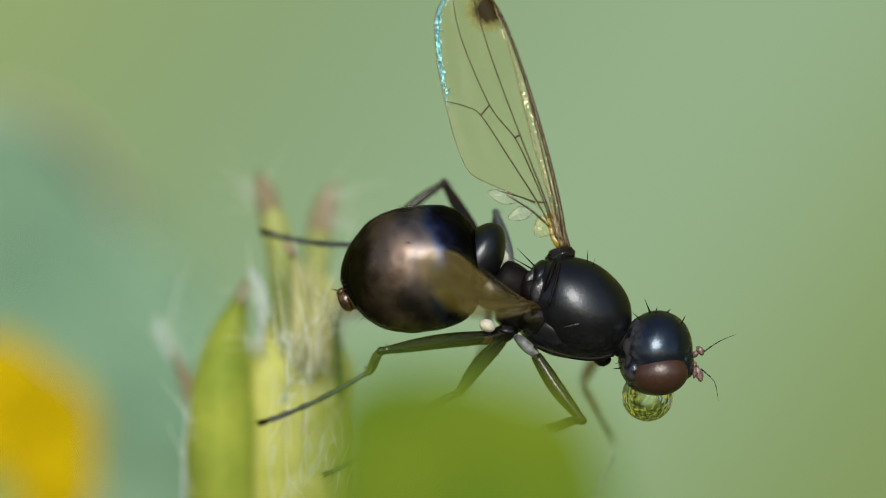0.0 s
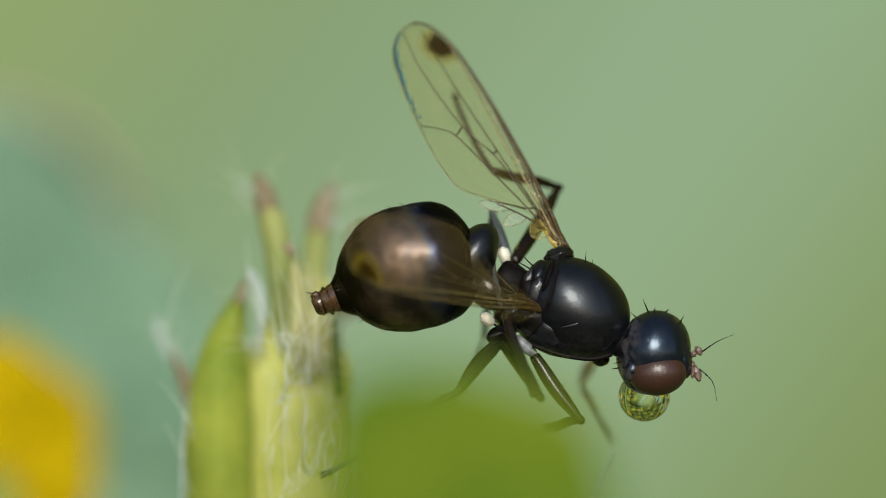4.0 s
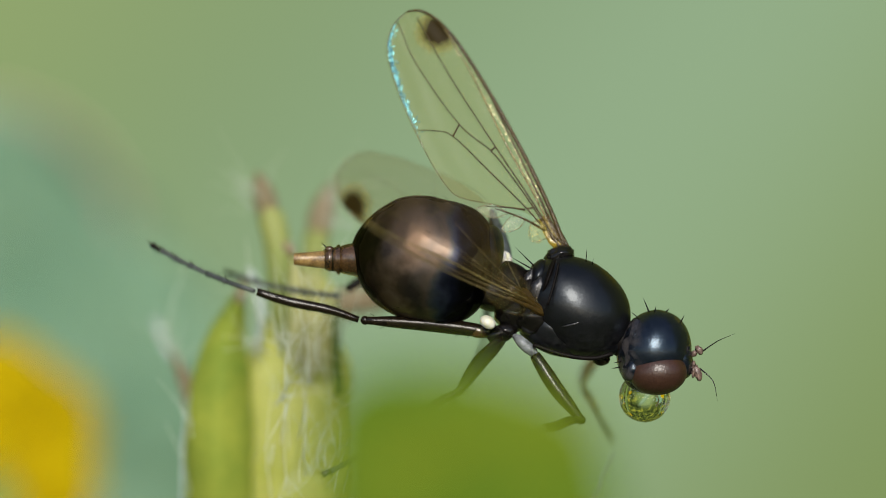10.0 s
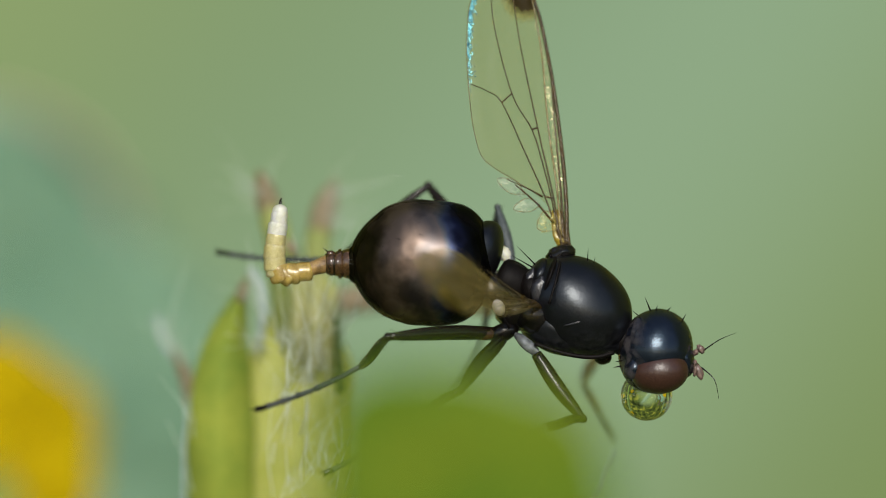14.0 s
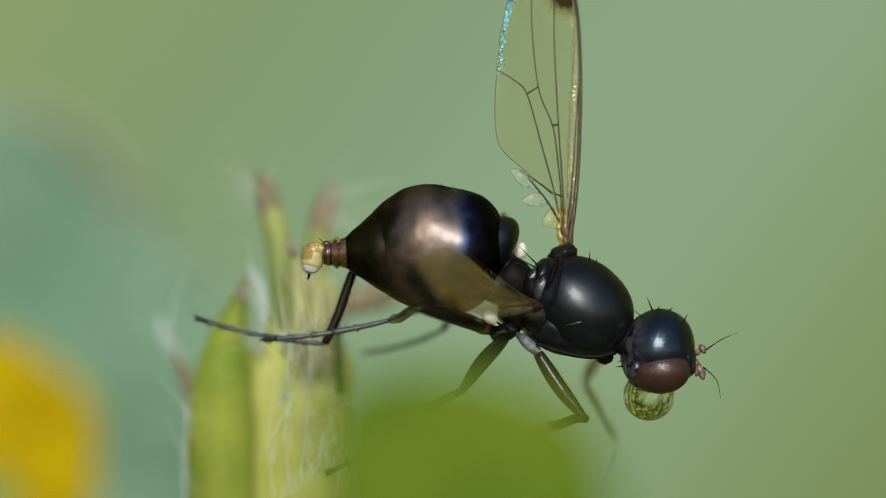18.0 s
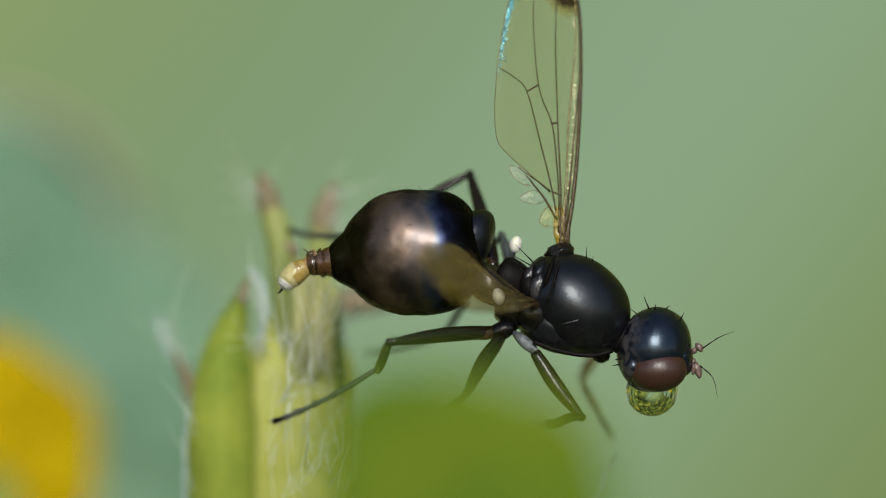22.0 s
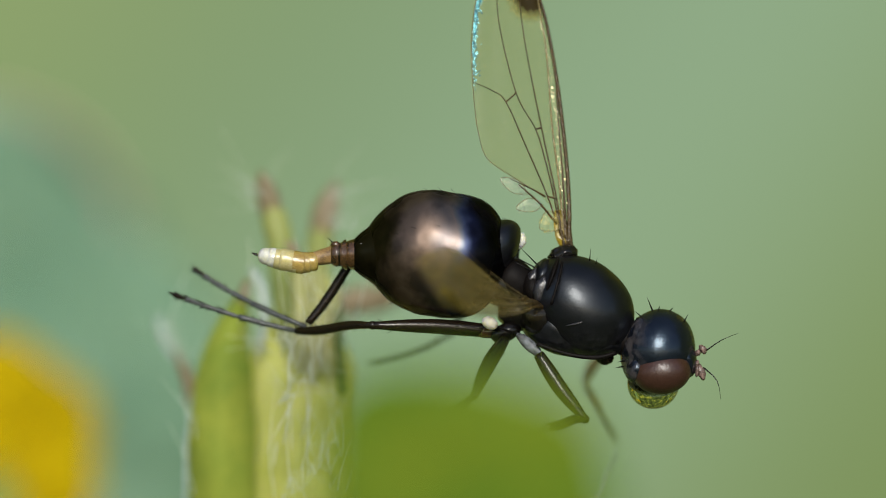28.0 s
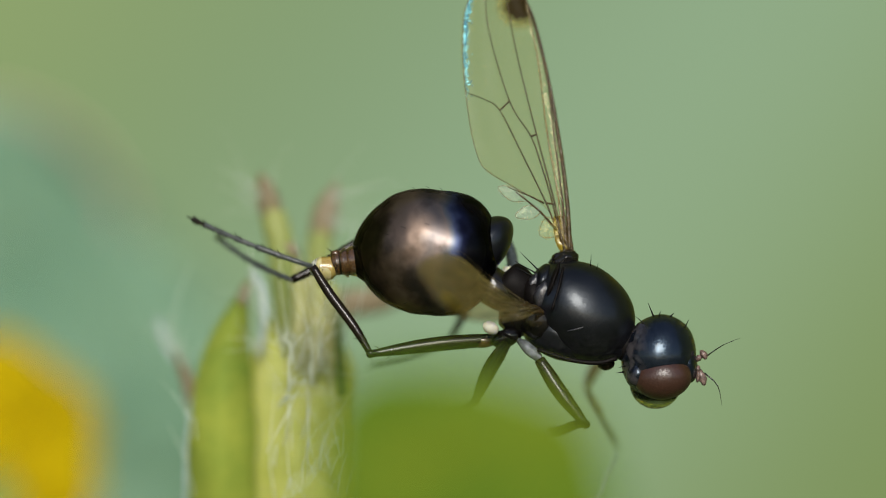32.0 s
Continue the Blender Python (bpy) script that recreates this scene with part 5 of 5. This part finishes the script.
    # legs: seconds, hip, knee, ankle, toe
    key_leg(near_hind, NEAR_HIND, -20, (-1, 1, 1), [
        (0, 890, 594, 675, 619, 650, 660, 453, 752), (2, 890, 594, 677, 615, 653, 658, 450, 752), (2.5, 890, 594, 677, 615, 653, 658, 450, 752),
        (2.6, 890, 592, 700, 590, 650, 602, 444, 642), (2.8, 890, 592, 690, 600, 625, 602, 438, 664), (2.9, 885, 590, 867, 590, 675, 518, 473, 527),
        (3, 885, 590, 925, 638, 805, 510, 770, 430), (3.1, 885, 590, 905, 640, 860, 500, 720, 335), (3.2, 885, 590, 885, 635, 870, 470, 755, 281),
        (3.5, 885, 590, 930, 660, 880, 520, 850, 380), (5.5, 862, 576, 960, 725, 940, 560, 930, 420), (6, 858, 572, 968, 735, 968, 540, 985, 295),
        (6.5, 860, 572, 950, 720, 960, 520, 978, 240), (7, 885, 590, 955, 638, 957, 450, 978, 258), (7.2, 885, 590, 946, 640, 955, 470, 982, 268),
        (7.4, 885, 590, 950, 660, 938, 470, 989, 243), (7.5, 885, 590, 960, 730, 900, 560, 850, 450), (7.8, 885, 590, 930, 650, 850, 520, 780, 430),
        (8, 885, 588, 900, 660, 830, 540, 720, 480), (8.4, 885, 590, 960, 720, 880, 560, 800, 450), (8.5, 880, 585, 850, 600, 760, 510, 650, 430),
        (8.8, 870, 582, 830, 592, 775, 430, 720, 300), (9, 870, 578, 768, 575, 608, 422, 450, 315, -1), (9.2, 885, 590, 960, 700, 880, 560, 800, 450),
        (9.4, 885, 590, 850, 600, 760, 500, 650, 420), (9.5, 880, 588, 690, 575, 530, 480, 350, 380), (9.6, 885, 588, 690, 545, 600, 400, 465, 235),
        (9.8, 885, 590, 650, 580, 540, 560, 314, 507), (10, 885, 590, 637, 566, 452, 515, 265, 432), (10.5, 885, 588, 650, 560, 480, 470, 265, 335),
        (11, 880, 582, 678, 545, 532, 460, 302, 398), (11.5, 890, 590, 670, 600, 620, 650, 442, 733), (12, 890, 592, 690, 596, 640, 650, 447, 731),
        (14, 890, 592, 687, 597, 640, 650, 447, 730), (16.5, 890, 592, 700, 580, 655, 640, 455, 715), (17, 890, 592, 705, 572, 660, 637, 472, 727),
        (17.5, 885, 590, 702, 565, 636, 600, 450, 631), (18, 870, 588, 738, 548, 690, 568, 449, 605), (18.5, 885, 588, 650, 567, 475, 493, 234, 498),
        (18.8, 890, 590, 668, 588, 640, 640, 452, 727), (19, 880, 585, 690, 541, 620, 557, 387, 491), (19.3, 885, 586, 640, 564, 463, 506, 212, 506),
        (19.5, 880, 585, 690, 540, 550, 518, 310, 487), (19.6, 880, 585, 650, 538, 548, 500, 330, 486), (20, 885, 580, 658, 523, 540, 514, 316, 506),
        (20.3, 885, 585, 690, 612, 594, 570, 447, 570), (20.5, 890, 588, 665, 604, 640, 660, 468, 764), (20.6, 890, 590, 692, 608, 672, 650, 474, 756),
        (21, 890, 592, 690, 611, 672, 658, 480, 757), (23, 890, 592, 694, 605, 668, 658, 480, 756), (23.5, 890, 592, 690, 603, 668, 656, 480, 756),
        (23.7, 888, 588, 660, 615, 610, 620, 450, 671), (24, 885, 585, 652, 632, 615, 505, 388, 521), (24.3, 885, 588, 670, 632, 652, 540, 450, 517),
        (24.5, 885, 588, 720, 632, 646, 562, 447, 578), (25, 885, 582, 650, 618, 565, 498, 342, 533), (25.5, 885, 586, 690, 626, 590, 556, 466, 551),
        (27.5, 885, 585, 640, 558, 463, 506, 263, 437), (28, 890, 590, 655, 577, 520, 588, 286, 518), (28.5, 885, 590, 630, 550, 468, 535, 309, 556),
        (29, 885, 592, 690, 597, 608, 547, 338, 535), (29.5, 890, 595, 686, 625, 660, 680, 474, 801), (30, 890, 595, 692, 613, 678, 660, 490, 796),
        (30.5, 885, 592, 630, 572, 455, 535, 306, 474), (31, 880, 590, 706, 566, 638, 546, 445, 547), (31.5, 885, 592, 690, 575, 620, 545, 450, 545),
        (32, 885, 592, 650, 618, 548, 464, 326, 376)])
    key_leg(far_hind, FAR_HIND, 60, (1, -1, 1), [
        (0, 880, 500, 786, 322, 640, 432, 455, 408), (2, 880, 500, 790, 322, 640, 428, 452, 410), (2.6, 880, 500, 790, 322, 640, 428, 480, 410),
        (2.8, 890, 500, 830, 310, 700, 390, 500, 330), (2.9, 912, 465, 985, 328, 840, 330, 690, 150), (3, 912, 465, 985, 325, 840, 320, 698, 142),
        (3.1, 912, 465, 980, 320, 850, 310, 735, 155), (3.2, 912, 465, 930, 300, 800, 290, 660, 130), (3.5, 912, 465, 995, 330, 880, 300, 792, 150),
        (5.5, 912, 465, 982, 322, 828, 310, 768, 170), (5.7, 912, 465, 816, 291, 650, 218, 553, 60), (6, 912, 465, 1015, 352, 868, 348, 828, 190), (6.2, 912, 465, 852, 279, 695, 238, 630, 57), (6.5, 912, 465, 1012, 345, 860, 330, 795, 135),
        (6.8, 912, 465, 873, 291, 735, 246, 642, 69), (7, 912, 465, 1052, 402, 866, 326, 775, 185), (7.2, 912, 465, 966, 315, 808, 275, 642, 93), (7.5, 912, 465, 985, 326, 866, 322, 786, 115), (7.8, 912, 465, 1057, 430, 950, 357, 800, 300),
        (8, 912, 465, 1055, 445, 900, 385, 740, 300), (8.2, 912, 465, 1053, 436, 982, 418, 860, 380), (9, 912, 470, 1045, 427, 1074, 480, 1042, 520),
        (9.5, 905, 480, 978, 345, 860, 400, 700, 400), (10, 885, 500, 760, 400, 600, 525, 392, 482), (10.5, 885, 500, 740, 390, 570, 480, 305, 405),
        (11, 885, 500, 700, 385, 548, 455, 332, 370), (12, 885, 500, 720, 375, 600, 450, 376, 442), (13, 880, 500, 752, 337, 600, 450, 373, 445),
        (14, 880, 500, 757, 330, 600, 460, 376, 448), (16.5, 880, 500, 850, 310, 700, 400, 540, 410), (17, 880, 500, 860, 308, 700, 400, 540, 408),
        (17.5, 880, 500, 832, 330, 660, 480, 480, 500), (18, 880, 500, 642, 440, 570, 612, 337, 565), (18.5, 880, 500, 765, 330, 620, 470, 420, 530),
        (18.8, 880, 500, 846, 314, 650, 375, 505, 288), (19, 880, 500, 680, 400, 603, 545, 400, 560), (19.3, 880, 500, 782, 318, 640, 450, 450, 520),
        (19.5, 880, 500, 690, 400, 560, 510, 330, 470), (20, 880, 500, 680, 400, 546, 506, 335, 455), (20.5, 880, 500, 775, 325, 610, 400, 432, 320),
        (20.6, 880, 500, 771, 318, 620, 395, 440, 320), (21, 880, 500, 836, 302, 660, 395, 502, 316), (22, 880, 500, 834, 312, 645, 420, 506, 412),
        (23, 880, 500, 838, 309, 645, 430, 506, 412), (23.5, 880, 500, 835, 312, 640, 430, 490, 420), (24, 880, 500, 700, 400, 560, 500, 412, 410),
        (24.3, 880, 500, 827, 330, 660, 430, 490, 470), (24.5, 880, 500, 833, 318, 650, 430, 470, 470), (25, 880, 500, 700, 370, 532, 448, 272, 430),
        (25.5, 880, 500, 680, 385, 519, 500, 293, 445), (27.5, 880, 500, 640, 420, 463, 470, 229, 397), (28, 880, 500, 650, 425, 536, 580, 332, 476),
        (28.5, 880, 500, 650, 430, 495, 535, 282, 482), (29, 880, 500, 690, 390, 552, 512, 380, 535), (29.5, 880, 500, 806, 322, 640, 430, 480, 425),
        (30, 880, 500, 828, 318, 640, 432, 482, 425), (30.5, 880, 500, 680, 440, 560, 565, 386, 463), (31, 880, 500, 637, 498, 455, 554, 222, 474),
        (31.5, 880, 500, 650, 500, 466, 541, 204, 481), (32, 880, 500, 670, 400, 510, 488, 372, 410)])
    key_leg(near_mid, NEAR_MID, -60, (-1, 1, 1), [(0, 888, 602, 812, 690, 700, 760, 572, 838), (13, 888, 602, 814, 690, 700, 760, 572, 838), (20, 888, 602, 814, 690, 700, 762, 575, 838), (21.5, 888, 602, 830, 698, 740, 790, 625, 868), (24, 888, 602, 815, 690, 740, 790, 632, 868),
                                                   (25, 888, 602, 835, 698, 740, 790, 632, 868), (32, 888, 602, 835, 698, 740, 790, 632, 868)])
    key_leg(far_mid, FAR_MID, 50, (1, 1, 1), [(0, 906, 490, 878, 374, 862, 600, 800, 740), (9, 906, 490, 872, 376, 862, 600, 800, 740), (13, 906, 490, 881, 368, 860, 600, 790, 740), (14.5, 906, 490, 881, 370, 850, 600, 770, 720), (17, 906, 490, 888, 384, 790, 595, 650, 645), (18, 906, 490, 888, 384, 780, 590, 635, 636), (20, 906, 490, 888, 380, 780, 590, 635, 636), (22, 906, 490, 890, 420, 790, 600, 650, 640),
                                              (24, 906, 490, 893, 400, 790, 600, 650, 655), (29, 906, 490, 888, 395, 790, 600, 650, 655), (32, 906, 490, 886, 400, 790, 600, 650, 650)])
    key_leg(near_fore, NEAR_FORE, -55, (-1, -1, -1), [(0, 948, 628, 1030, 742, 965, 752, 900, 770), (32, 948, 628, 1030, 742, 965, 752, 900, 770)])
    key_leg(far_fore, FAR_FORE, 420, (1, 1, 1), [(0, 1066, 634, 1037, 686, 1062, 740, 1090, 790), (32, 1066, 634, 1037, 686, 1062, 740, 1090, 790)])


motions()
